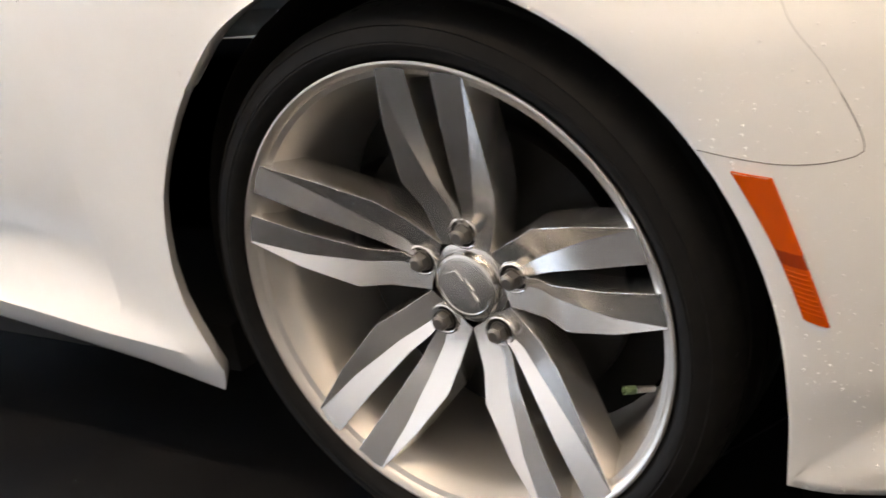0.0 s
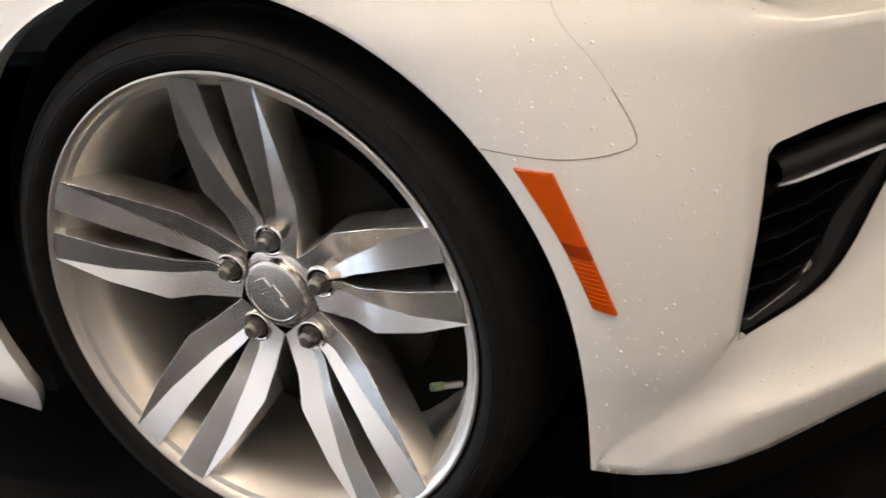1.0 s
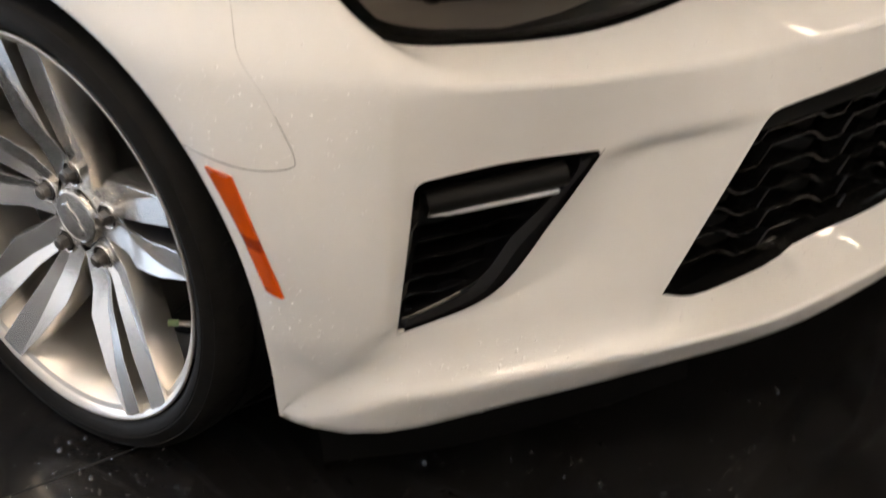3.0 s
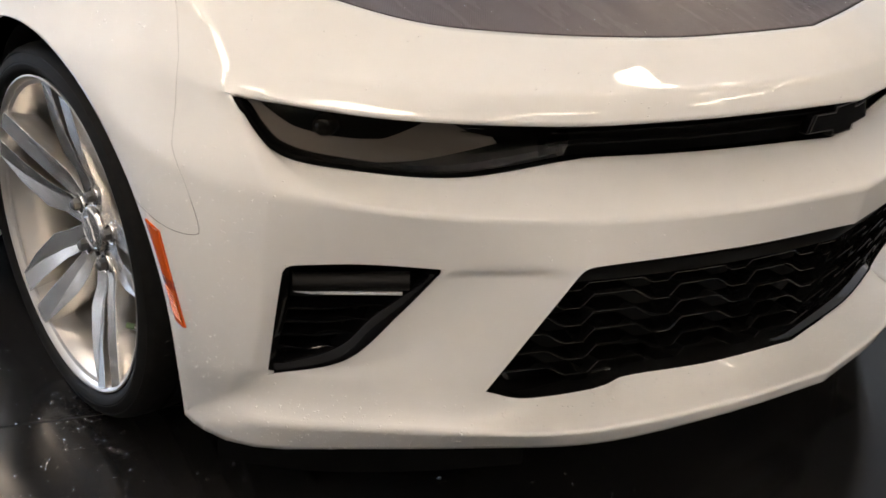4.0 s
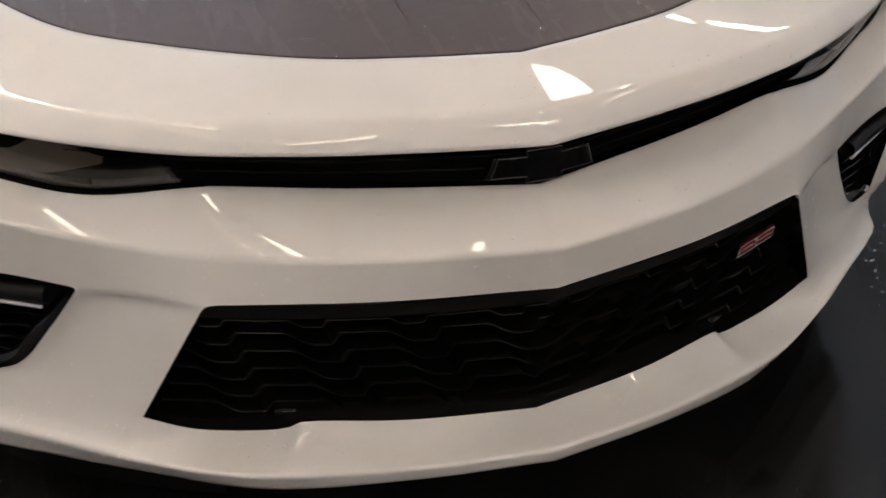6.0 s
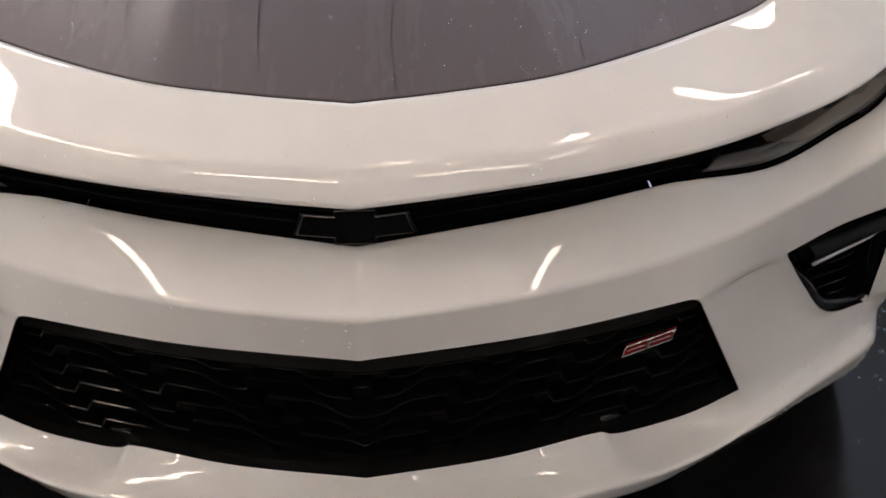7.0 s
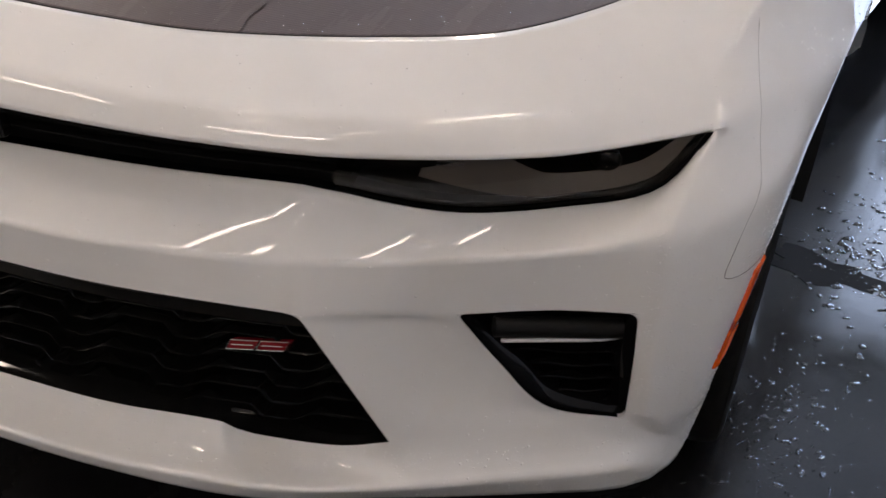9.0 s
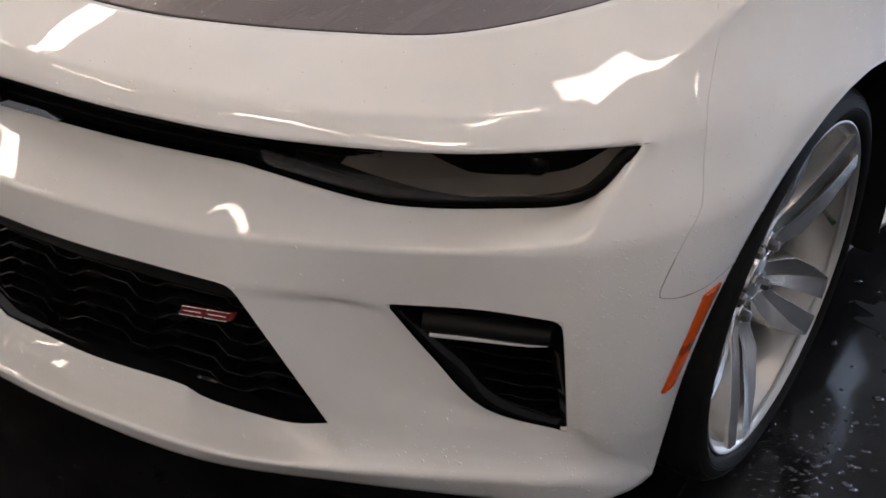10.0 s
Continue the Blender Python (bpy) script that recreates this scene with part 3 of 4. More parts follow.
def lower_grille():
    bm = bmesh.new()
    sheet(bm, [np.array([grille_at(s, v, 0.075) for s in np.linspace(-1.05, 1.05, 61)]) for v in (-.03, .25, .5, .75, 1.08)])
    g = part("lower_grille", bm, LINER, car, "black lower grille with stepped wavy slats")
    bm = bmesh.new()
    loop = [grille_at(s, 0.0) for s in np.linspace(-1, 1, 49)]
    loop += [grille_at(1, v) for v in np.linspace(0, 1, 13)[1:]]
    bottom = [Vector(p) for p in grille_bottom[::-1]]
    loop += bottom[1:] + [Vector((-p.x, p.y, p.z)) for p in bottom[::-1][1:]]
    loop += [grille_at(-1, v) for v in np.linspace(1, 0, 13)[1:-1]]
    mid = Vector((0, -.86, .39))
    rows = []
    for inset, depth in ((0, 0.001), (0.001, 0.006), (0.006, 0.012), (0.009, 0.02), (0.010, 0.075)):
        r = []
        for p in loop + loop[:1]:
            d = Vector((mid.x + p.x * 0.8, 0, mid.z)) - Vector((p.x, 0, p.z))
            q = p + d.normalized() * inset
            r.append((q.x, q.y + depth, q.z))
        rows.append(np.array(r))
    sheet(bm, rows)
    bmesh.ops.recalc_face_normals(bm, faces=bm.faces[:])
    part("frame", bm, GLOSS, g, "gloss black grille surround")
    bm = bmesh.new()
    sheet(bm, [np.array([grille_at(s, v, d) for s in np.linspace(-.985, .985, 61)]) for v, d in ((.02, .05), (.02, .012), (.10, .014), (.155, .018), (.165, .05))])
    part("upper_bar", bm, MATTE, g, "matte black bar")

    def drop(s, row):
        """Along a slat, outwards: high, a square step down, low, then a smooth rise."""
        u = ((abs(s) - 0.635 + 0.045 * row) / 0.28) % 1.0
        if u > 0.97:
            return 0.105 * (u - 0.97) / 0.03
        rise = min(1, max(0, (u - 0.16) / 0.40))
        return 0.105 * (1 - rise * rise * (3 - 2 * rise))

    for row in range(6):
        v0 = 0.115 + row * 0.155
        bm = bmesh.new()
        pts = [(s, min(v0 + drop(s, row), 0.985)) for s in np.linspace(-.97, .97, 420)]
        pts = [(s, max(v, 0.165)) for s, v in pts]
        sheet(bm, [np.array([grille_at(s, v, d) + Vector((0, 0, dz)) for s, v in pts]) for dz, d in LIP])
        part("slat", bm, SLAT, g)
    # small pods at the step of the lower edge
    for side in (1, -1):
        bm = bmesh.new()
        c = Vector((side * .352, -.764, .268))
        turn = Matrix.Translation(c) @ Euler((0.55, 0, side * 0.42)).to_matrix().to_4x4()
        box(bm, (-.018, .002, -.014), (.018, .03, .004), 0.005, turn)
        part("sensor_pod", bm, SLAT, g, "gloss black sensor pod")
    # badge: two red bars with bright edges
    for k in range(2):
        bm = bmesh.new()
        a = Vector((.351 + .037 * k, -.8045 + .0125 * k, .408 + .0055 * k))
        d = Vector((.034, .0115, .005))
        up = Vector((.005, .003, .014))
        slab(bm, [a, a + d, a + d + up, a + up], (0.3, 1, 0), 0.008)
        b = part("badge", bm, RED, g, "red enamel badge bar")
        bm = bmesh.new()
        o = Vector((-.0005, -.0015, 0))
        tube(bm, [a + o, a + d + o, a + d + up + o, a + up + o, a + o], 0.0006, 5)
        part("badge_rim", bm, MACHINED, g, "thin grey metal edge")
        bm = bmesh.new()
        tube(bm, [a + d * .12 + up * .5 + o, a + d * .5 + up * .5 + o, a + d * .88 + up * .5 + o], 0.0006, 5)
        part("badge_line", bm, MACHINED, g, "thin grey metal line")


lower_grille()


# ---- corner ducts ----
def duct(side):
    flip = Vector((side, 1, 1))
    d_low = spline([DTB, (.651, -.625, .403), (.712, -.577, .323), DB], 20)
    loop = [Vector(p) for p in spline([DTA, (.704, -.603, .493), DTB], 12)] + [Vector(p) for p in d_low[1:]] + [Vector(p) for p in spline([DB, (.805, -.537, .419), DTA], 10)[1:-1]]
    mid = sum(loop, Vector()) / len(loop)
    into = Vector((-0.35, 0.93, 0))

    def ring(inset, depth):
        out = []
        for p in loop + loop[:1]:
            d = (mid - p)
            q = p + d.normalized() * inset + into * depth
            out.append((q.x * side, q.y, q.z))
        return np.array(out)

    bm = bmesh.new()
    sheet(bm, [ring(0, -0.001), ring(0.001, 0.006), ring(0.016, 0.010), ring(0.022, 0.020), ring(0.024, 0.06)])
    bmesh.ops.recalc_face_normals(bm, faces=bm.faces[:])
    d = part("air_duct", bm, DUCT, car, "black triangular air duct insert", 50)
    bm = bmesh.new()
    back = [bm.verts.new(p) for p in ring(0.010, 0.055)[:-1]]
    bm.faces.new(back)
    part("duct_back", bm, LINER, d)

    def across(z, depth):
        """Both ends of a level line inside the opening."""
        pts = []
        for a, b in zip(loop, loop[1:] + loop[:1]):
            if (a.z - z) * (b.z - z) < 0:
                pts.append(a + (b - a) * ((z - a.z) / (b.z - a.z)))
        pts.sort(key=lambda p: p.x)
        a, b = pts[0], pts[-1]
        e = (b - a).normalized()
        return a + e * 0.022 + into * depth, b - e * 0.016 + into * depth

    for z in (.410, .385, .360, .335, .314):
        a, b = across(z, 0.018)
        bm = bmesh.new()
        sl = [a * (1 - t) + b * t + Vector((0, 0, 0.002 * math.sin(9 * t))) for t in np.linspace(0, 1, 9)]
        sheet(bm, [np.array([(p + o) * flip for p in sl]) for o in [Vector((0, d - .017, dz)) for dz, d in LIP]])
        part("louver", bm, DUCT, d)
    a, b = across(.463, 0.006)
    bm = bmesh.new()
    tube(bm, [(a + Vector((.012, 0, .002))) * flip, (a * .5 + b * .5) * flip, (b + Vector((-.004, 0, .002))) * flip], 0.014, 12)
    part("lamp_hood", bm, LAMP_BLACK, d, "black rounded lamp hood")
    bm = bmesh.new()
    a, b = Vector((.6555, -.6390, .447)), Vector((.7825, -.5520, .449))
    k = a * .22 + b * .78
    fall = Vector((0, -.001, -.004))
    tube(bm, [a * flip, (a * .5 + k * .5) * flip, k * flip], .0030, 10)
    tube(bm, [k * flip, (k * .7 + b * .3 + fall * .2) * flip, (b + fall * -.6) * flip], .0021, 10)
    part("light_bar", bm, WHITE_LENS, d, "thin white daytime light bar", 20)


duct(1)
duct(-1)


# ---- rounded corners of the openings ----
def corner(p, a, b, r):
    """Painted web that rounds the corner p between the edges towards a and b."""
    for side in (1, -1):
        way = Vector((side, 1, 1))
        q, u, v = Vector(p), (Vector(a) - Vector(p)).normalized(), (Vector(b) - Vector(p)).normalized()
        n = u.cross(v).normalized()
        if n.y > 0:
            n = -n
        s, e = q + u * r, q + v * r
        arc = [s * (1 - t) ** 2 + q * (2 * t * (1 - t)) + e * t * t for t in np.linspace(0, 1, 9).tolist()]
        bm = bmesh.new()
        outline = [(w + n * 0.0004) * way for w in [q] + arc]
        slab(bm, outline, -n * way, 0.006)
        part("corner_web", bm, PAINT, car)


corner(DTA, (.704, -.603, .493), (.805, -.537, .419), 0.016)
corner(DB, (.712, -.577, .323), (.805, -.537, .419), 0.010)
corner(DTB, (.704, -.603, .493), (.651, -.625, .403), 0.010)
corner(GT, (.228, -.896, .510), GB, 0.016)


# ---- side markers and shut lines ----
def side_marker(side):
    ta, tb, b, c = Vector((.95, -.347, .518)), Vector((.95, -.383, .512)), Vector((.95, -.420, .363)), Vector((.95, -.398, .372))

    def at(u, v, off):
        l, r = ta.lerp(c, v), tb.lerp(b, v)
        l.y -= 0.006 * math.sin(math.pi * v)
        r.y += -0.002 * math.sin(math.pi * v)
        p = l.lerp(r, u)
        q = on_skin((1.3, p.y, p.z), (-1, 0, 0), off)
        return (q.x * side, q.y, q.z)

    def lens(name, v0, v1, mat, parent, label):
        bm = bmesh.new()
        vs = np.linspace(v0, v1, 12)
        rows = [[at(u, v, o) for v in vs] for u, o in ((-.02, -.002), (0, .003), (.12, .0046), (.5, .005), (.88, .0046), (1, .003), (1.02, -.002))]
        sheet(bm, [np.array(r) for r in rows])
        for end in (v0, v1):
            ring = [bm.verts.new(at(u, end, o)) for u, o in ((-.02, -.002), (0, .003), (.5, .005), (1, .003), (1.02, -.002))]
            bm.faces.new(ring)
        bmesh.ops.recalc_face_normals(bm, faces=bm.faces[:])
        return part(name, bm, mat, parent, label, 40)

    m = lens("side_marker", 0.0, 0.50, AMBER, car, "amber plastic side marker lamp")
    lens("bulb_window", 0.50, 0.60, AMBER_DARK, m, "darker amber bulb window")
    lens("reflector", 0.60, 1.0, AMBER, m, "ribbed amber reflector")
    for k in range(9):
        bm = bmesh.new()
        v = 0.64 + 0.036 * k
        tube(bm, [at(u, v, 0.0045) for u in (0.1, 0.35, 0.65, 0.9)], 0.0012, 5)
        part("rib", bm, AMBER, m)


side_marker(1)
side_marker(-1)


def shut_line(side):
    pts = spline([(.95, -.316, .537), (.95, -.392, .524), (.95, -.443, .525), (.95, -.457, .539), (.95, -.431, .605), (.95, -.4008, .650), (.95, -.3805, .7044), (.95, -.3625, .7505), (.95, -.329, .787), (.95, -.299, .819)], 60)
    line = []
    for p in pts:
        q = on_skin((1.3, p[1], p[2]), (-1, 0, 0), 0.0002)
        if q is not None and q.x > 0.78 and (not line or (Vector((q.x * side, q.y, q.z)) - Vector(line[-1])).length < 0.03):
            line.append((q.x * side, q.y, q.z))
    for x, y in ((.795, -.275), (.770, -.245), (.745, -.212), (.728, -.190)):
        q = on_skin((x, y, 1.3), (0, 0, -1), 0.0002)
        if q is not None:
            line.append((q.x * side, q.y, q.z))
    bm = bmesh.new()
    tube(bm, line[:26], 0.0006, 6)
    tube(bm, line[25:], 0.0002, 6)
    part("shut_line", bm, GAP, car, "dark gap between bumper cover and fender")


shut_line(1)
shut_line(-1)


# ---- wheels ----
def wheel(name, matrix, phase, label):
    """Built about the w axis: u to the right and v up, as seen from outside."""
    w = thing(name, label, "wheel")
    w.parent = car

    def ring(pn, profile, mat, lab="", n=96, parent=None, angle=30):
        bm = bmesh.new()
        revolve(bm, profile, n)
        # the profile's x becomes w
        for v in bm.verts:
            v.co = Vector((v.co.y, v.co.z, v.co.x))
        bmesh.ops.recalc_face_normals(bm, faces=bm.faces[:])
        return part(pn, bm, mat, parent or w, lab, angle)

    ring("tyre", [(.086, 0.2710), (.098, 0.2795), (.1060, 0.2845), (.1120, 0.2895), (.1165, 0.2970), (.1175, 0.3020), (.1168, 0.3035), (.1176, 0.3050), (.1160, 0.3115), (.1120, 0.3195), (.1128, 0.3213), (.1080, 0.3260), (.0990, 0.3315), (.0850, 0.3345),
                  (.0600, 0.3363), (.0590, 0.3285), (.0490, 0.3285), (.0480, 0.3367), (.0060, 0.3371), (.0050, 0.3290), (-.0050, 0.3290), (-.0060, 0.3371), (-.0480, 0.3367), (-.0490, 0.3285), (-.059, 0.3285), (-.060, 0.3363), (-.086, 0.3345), (-.105, 0.3245), (-.1165, 0.2995), (-.098, 0.2630)], RUBBER, "black low-profile tyre", 120)
    for k in range(72):
        bm = bmesh.new()
        a = 2 * math.pi * k / 72
        box(bm, (.3215, -.0012, .0640), (.3354, .0012, .0860), 0, Matrix.Rotation(a, 4, "Z"))
        part("tread_block", bm, RUBBER, w)
    ring("rim", [(.098, 0.2650), (.1040, 0.2775), (.1070, 0.2822), (.1095, 0.2825), (.1102, 0.2800), (.1085, 0.2765), (.1030, 0.2725), (.0960, 0.2690), (.0780, 0.2570), (.0500, 0.2480), (-.0200, 0.2420), (-.0900, 0.2390), (-.1000, 0.2650)], BARREL, "silver painted rim barrel with a bright lip", 120)
    # spokes in five pairs: slot edge, fold and outer edge as (distance from the hub, half width, height)
    reach = [.046, .094, .128, .200, .273]
    slot_h = [0, .0015, .0080, .0130, .0160]
    slot_w = [.0475, .0530, .0685, .0920, .1085]
    fold_h = [.0012, .0165, .0275, .0440, .0535]
    fold_w = [.0465, .0495, .0645, .0885, .1075]
    outer_h = [.0330, .0480, .0610, .0610, .0545]
    outer_w = [.0480, .0570, .0740, .0940, .1080]
    for k in range(5):
        a = radians(phase + 72 * k)
        rot = Matrix.Rotation(a, 4, "Z")
        for s in (1, -1):
            bm = bmesh.new()
            rows = []
            for r, sl, sw, ch, cw, oh, ow in zip(reach, slot_h, slot_w, fold_h, fold_w, outer_h, outer_w):
                gap = min(1.0, sl / .006)
                rows.append(np.array([(r, s * (sl + .003 * gap), sw - .006 - .040 * gap), (r, s * sl, sw), (r, s * ch, cw), (r, s * oh, ow), (r, s * (oh + .0045), ow - .020), (r, s * (oh + .0030), ow - .046)]))
            sheet(bm, rows, flip=s > 0)
            # ridges along the blade, and its outer corner
            crisp = bm.edges.layers.float.new("bevel_weight_edge")
            bm.verts.index_update()
            wide, lines = len(rows[0]), (1, 2, 3)
            for e in bm.edges:
                i, j = sorted(v.index for v in e.verts)
                if j - i == wide and i % wide in lines:
                    e[crisp] = 1.0
            bmesh.ops.transform(bm, matrix=rot, verts=bm.verts)
            bmesh.ops.recalc_face_normals(bm, faces=bm.faces[:])
            o = part("spoke", bm, ALLOY, w, "", 180)
            add_bevel(o, 0.0013, 2).modifiers["bevel"].limit_method = "WEIGHT"
        # black plug painted as the pocket's shade, then collar and nut
        c = rot @ Vector((.0645, 0, .0))
        bm = bmesh.new()
        bmesh.ops.create_cone(bm, cap_ends=True, segments=28, radius1=.0165, radius2=.0165, depth=.03, matrix=Matrix.Translation((c.x, c.y, .0340)))
        part("nut_pocket_shade", bm, LINER, w)
        bm = bmesh.new()
        tube(bm, [(c.x + .0178 * math.cos(2 * math.pi * q / 28), c.y + .0178 * math.sin(2 * math.pi * q / 28), .0488) for q in range(29)], .0020, 8)
        part("nut_collar", bm, ALLOY, w)
        bm = bmesh.new()
        spin = Matrix.Translation((c.x, c.y, .047)) @ Matrix.Rotation(k * 1.1, 4, "Z")
        bmesh.ops.create_cone(bm, cap_ends=True, segments=28, radius1=.0135, radius2=.0125, depth=.008, matrix=spin)
        bmesh.ops.create_cone(bm, cap_ends=True, segments=6, radius1=.0112, radius2=.0108, depth=.020, matrix=spin @ Matrix.Translation((0, 0, .005)))
        bmesh.ops.create_cone(bm, cap_ends=True, segments=28, radius1=.0095, radius2=.0062, depth=.0035, matrix=spin @ Matrix.Translation((0, 0, .0165)))
        part("lug_nut", bm, NUT, w, "grey steel lug nut", 20)
    ring("hub", [(-.02, .0), (-.02, .056), (.034, .056), (.0445, .050), (.047, .040), (.047, 0)], ALLOY, "", 60)
    ring("centre_cap", [(.042, .0425), (.051, .0420), (.0555, .0400), (.0570, .0370), (.0575, .0340), (.0568, .0332), (.0585, .0200), (.0595, 0)], MACHINED, "brushed silver centre cap", 72, angle=16)
    bm = bmesh.new()
    out = [(-.026, -.0065), (-.022, .0065), (-.009, .0065), (-.009, .011), (.009, .011), (.009, .0065), (.022, .0065), (.026, -.0065), (.009, -.0065), (.009, -.011), (-.009, -.011), (-.009, -.0065)]
    tilt = Matrix.Rotation(radians(phase - 68), 4, "Z")
    slab(bm, [tilt @ Vector((x, y, .0604)) for x, y in out], (0, 0, -1), 0.004)
    o = part("cap_badge", bm, ALLOY, w, "plain cross-shaped relief", 20)
    add_bevel(o, 0.0006, 1, 30)
    # near-black brake behind the spokes; a black sheet added as shade inside the rim
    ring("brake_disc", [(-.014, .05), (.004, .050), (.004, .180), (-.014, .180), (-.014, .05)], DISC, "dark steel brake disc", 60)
    ring("rim_shade", [(-.05, .0), (-.05, .232)], LINER, "", 40)
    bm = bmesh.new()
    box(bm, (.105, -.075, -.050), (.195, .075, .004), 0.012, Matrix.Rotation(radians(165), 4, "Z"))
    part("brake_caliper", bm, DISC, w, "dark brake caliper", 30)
    # valve
    bm = bmesh.new()
    va = radians(phase - 33.0)
    d = Vector((math.cos(va), math.sin(va), 0))
    tube(bm, [d * .249 + Vector((0, 0, .072)), d * .232 + Vector((0, 0, .090))], 0.0040, 8)
    v = part("valve", bm, MACHINED, w, "short metal tyre valve")
    bm = bmesh.new()
    tube(bm, [d * .234 + Vector((0, 0, .088)), d * .225 + Vector((0, 0, .098))], 0.0050, 8)
    part("valve_cap", bm, GREEN, w, "green plastic valve cap")
    w.matrix_basis = matrix
    return w


def wheel_pose(side, y, steer=0.0, out=0.892, z=HUB_Z):
    """Outward is w; steer turns the wheel about the upright axis."""
    m = Matrix(((0, 0, side, 0), (side, 0, 0, 0), (0, 1, 0, 0), (0, 0, 0, 1)))
    lip = Matrix.Translation((side * out, y, z))
    return lip @ Matrix.Rotation(radians(steer), 4, "Z") @ Matrix.Translation((-side * 0.105, 0, 0)) @ m


LAB = "silver five-spoke alloy wheel with a black low-profile tyre"
wheel("front_wheel", wheel_pose(-1, 0.0155, z=HUB_Z - 0.0005), 12.4, LAB)
wheel("front_wheel", wheel_pose(1, -0.012, 6.0, 0.870, HUB_Z - 0.002), 39.0, LAB)
wheel("rear_wheel", wheel_pose(-1, 2.811), 40.0, LAB)
wheel("rear_wheel", wheel_pose(1, 2.811), 60.0, LAB)


# ---- wheel housings, underbody, air dam ----
def housing(side, y):
    bm = bmesh.new()
    rows = []
    for k in range(25):
        a = math.pi * (k / 24) * 1.16 - 0.08 * math.pi
        c, s = math.cos(a), math.sin(a)
        rows.append(np.array([(side * x, y + .381 * c, max(HUB_Z + .381 * s, .12)) for x in (.866, .78, .56)]))
    sheet(bm, rows)
    inner = [bm.verts.new((side * .56, y + .381 * math.cos(a), max(HUB_Z + .381 * math.sin(a), .12))) for a in np.linspace(-0.3, math.pi + .3, 24)]
    bm.faces.new(inner)
    part("wheel_liner", bm, LINER, car, "black plastic wheel housing")


for sd in (1, -1):
    housing(sd, 0)
    housing(sd, 2.811)

bm = bmesh.new()
box(bm, (-.55, -.70, .17), (.55, 3.6, .24))
box(bm, (-.84, .42, .17), (.70, 2.40, .24))
part("underbody", bm, LINER, car, "black underbody")
dam = spline([(.45, -.71, .185), (.58, -.625, .175), (.72, -.510, .165), (.83, -.390, .165)], 24)
for sd in (1, -1):
    bm = bmesh.new()
    sheet(bm, [(dam + np.array(o)) * np.array([sd, 1, 1]) for o in ((0, 0, 0), (-.004, .010, -.05), (-.006, .014, -.092), (-.03, .04, -.088), (-.03, .05, 0))])
    part("air_dam", bm, MATTE, car, "black flexible air dam under the bumper")


# ---- sides, cabin and tail ----
def body_side():
    zs, xs = SIDE_Z, SIDE_X

    def climb(y, z):
        """The sill rises towards the rear."""
        return min(.055, max(0, (y - .40) * .12)) * min(1, max(0, (.62 - z) / .38)) * min(1, max(0, (2.3 - y) / .4))

    ys = list(np.r_[np.linspace(.55, 2.30, 12), np.linspace(2.38, 3.24, 24), np.linspace(3.32, 3.78, 5)])
    bm = bmesh.new()
    # behind the front wheel the edge follows the arch; the left flank is tucked in a little more
    for side, tuck in ((1, 0.05), (-1, 0.0)):
        way = np.array([side, 1, 1])
        rows = []
        for z in sorted(zs[:8] + list(np.linspace(.345, .596, 16)) + list(np.linspace(.62, .94, 12))):
            y0 = .30 if z >= .596 else float(np.interp(z, [.172, .19, .215, .235, .275, .306, .36, .408, .458, .506, .55, .583, .596], [.402, .386, .372, .369, .388, .400, .405, .399, .386, .363, .335, .310, .300]))
            inset = tuck * min(1, max(0, (.80 - z) / .25))
            x = float(np.interp(z, zs, xs)) - inset
            x0 = float(np.interp(z, [.172, .19, .238, .255, .533, .596], [.892, .902, .922, .921, .925, .927])) - 1.4 * inset * min(1, max(0, (.596 - z) / .1)) if z < .596 else x + inset
            if side > 0:
                x0, x = x0 - .034, x - .034
            line = [(x0 + (x - x0) * k / 8, y0 + (.55 - y0) * k / 8, z) for k in range(9)]
            rows.append(np.array([(a, b, c + climb(b, c)) for a, b, c in line]) * way)
        sheet(bm, rows, flip=side > 0)
        rim = np.array([r[0] for r in rows if r[0][2] < .597])
        back = np.interp(rim[:, 2], [.45, .596], [.022, .012])
        sheet(bm, [rim, rim + np.c_[np.full(len(rim), -.03 * side), back, 0 * back]])
        rows = []
        for y in ys:
            low = .172
            d = abs(y - 2.811)
            if d < .39:
                low = HUB_Z + math.sqrt(.397 ** 2 - d * d)
            r = []
            for x, z in zip(xs, zs):
                zz = low + (z - .172) * (.94 - low) / (.94 - .172)
                xx = float(np.interp(zz, zs, xs)) - tuck * min(1, max(0, (.80 - zz) / .25))
                ledge = min(1, max(0, (y - .50) / .25)) * (1 if y < 2.3 else 0)
                if tuck:
                    xx -= .034 * min(1, max(0, (1.6 - y) / .8))
                    xx -= .075 * min(1, max(0, (y - .50) / .40)) * min(1, max(0, (2.2 - y) / .6)) * min(1, max(0, (.75 - zz) / .25))
                if .27 < zz < .42:
                    xx -= ledge * 0.030 * math.sin(math.pi * (zz - .27) / .15)
                if y > 3.2:
                    xx -= (y - 3.2) ** 2 * 0.5
                r.append((xx, y, zz + max(0, y - 2.2) * 0.05 + climb(y, zz)))
            rows.append(np.array(r) * way)
        sheet(bm, rows)
    weld(bm)
    bmesh.ops.recalc_face_normals(bm, faces=bm.faces[:])
    part("side_panel", bm, PAINT, car, "white painted doors and rear quarters", 45)


body_side()


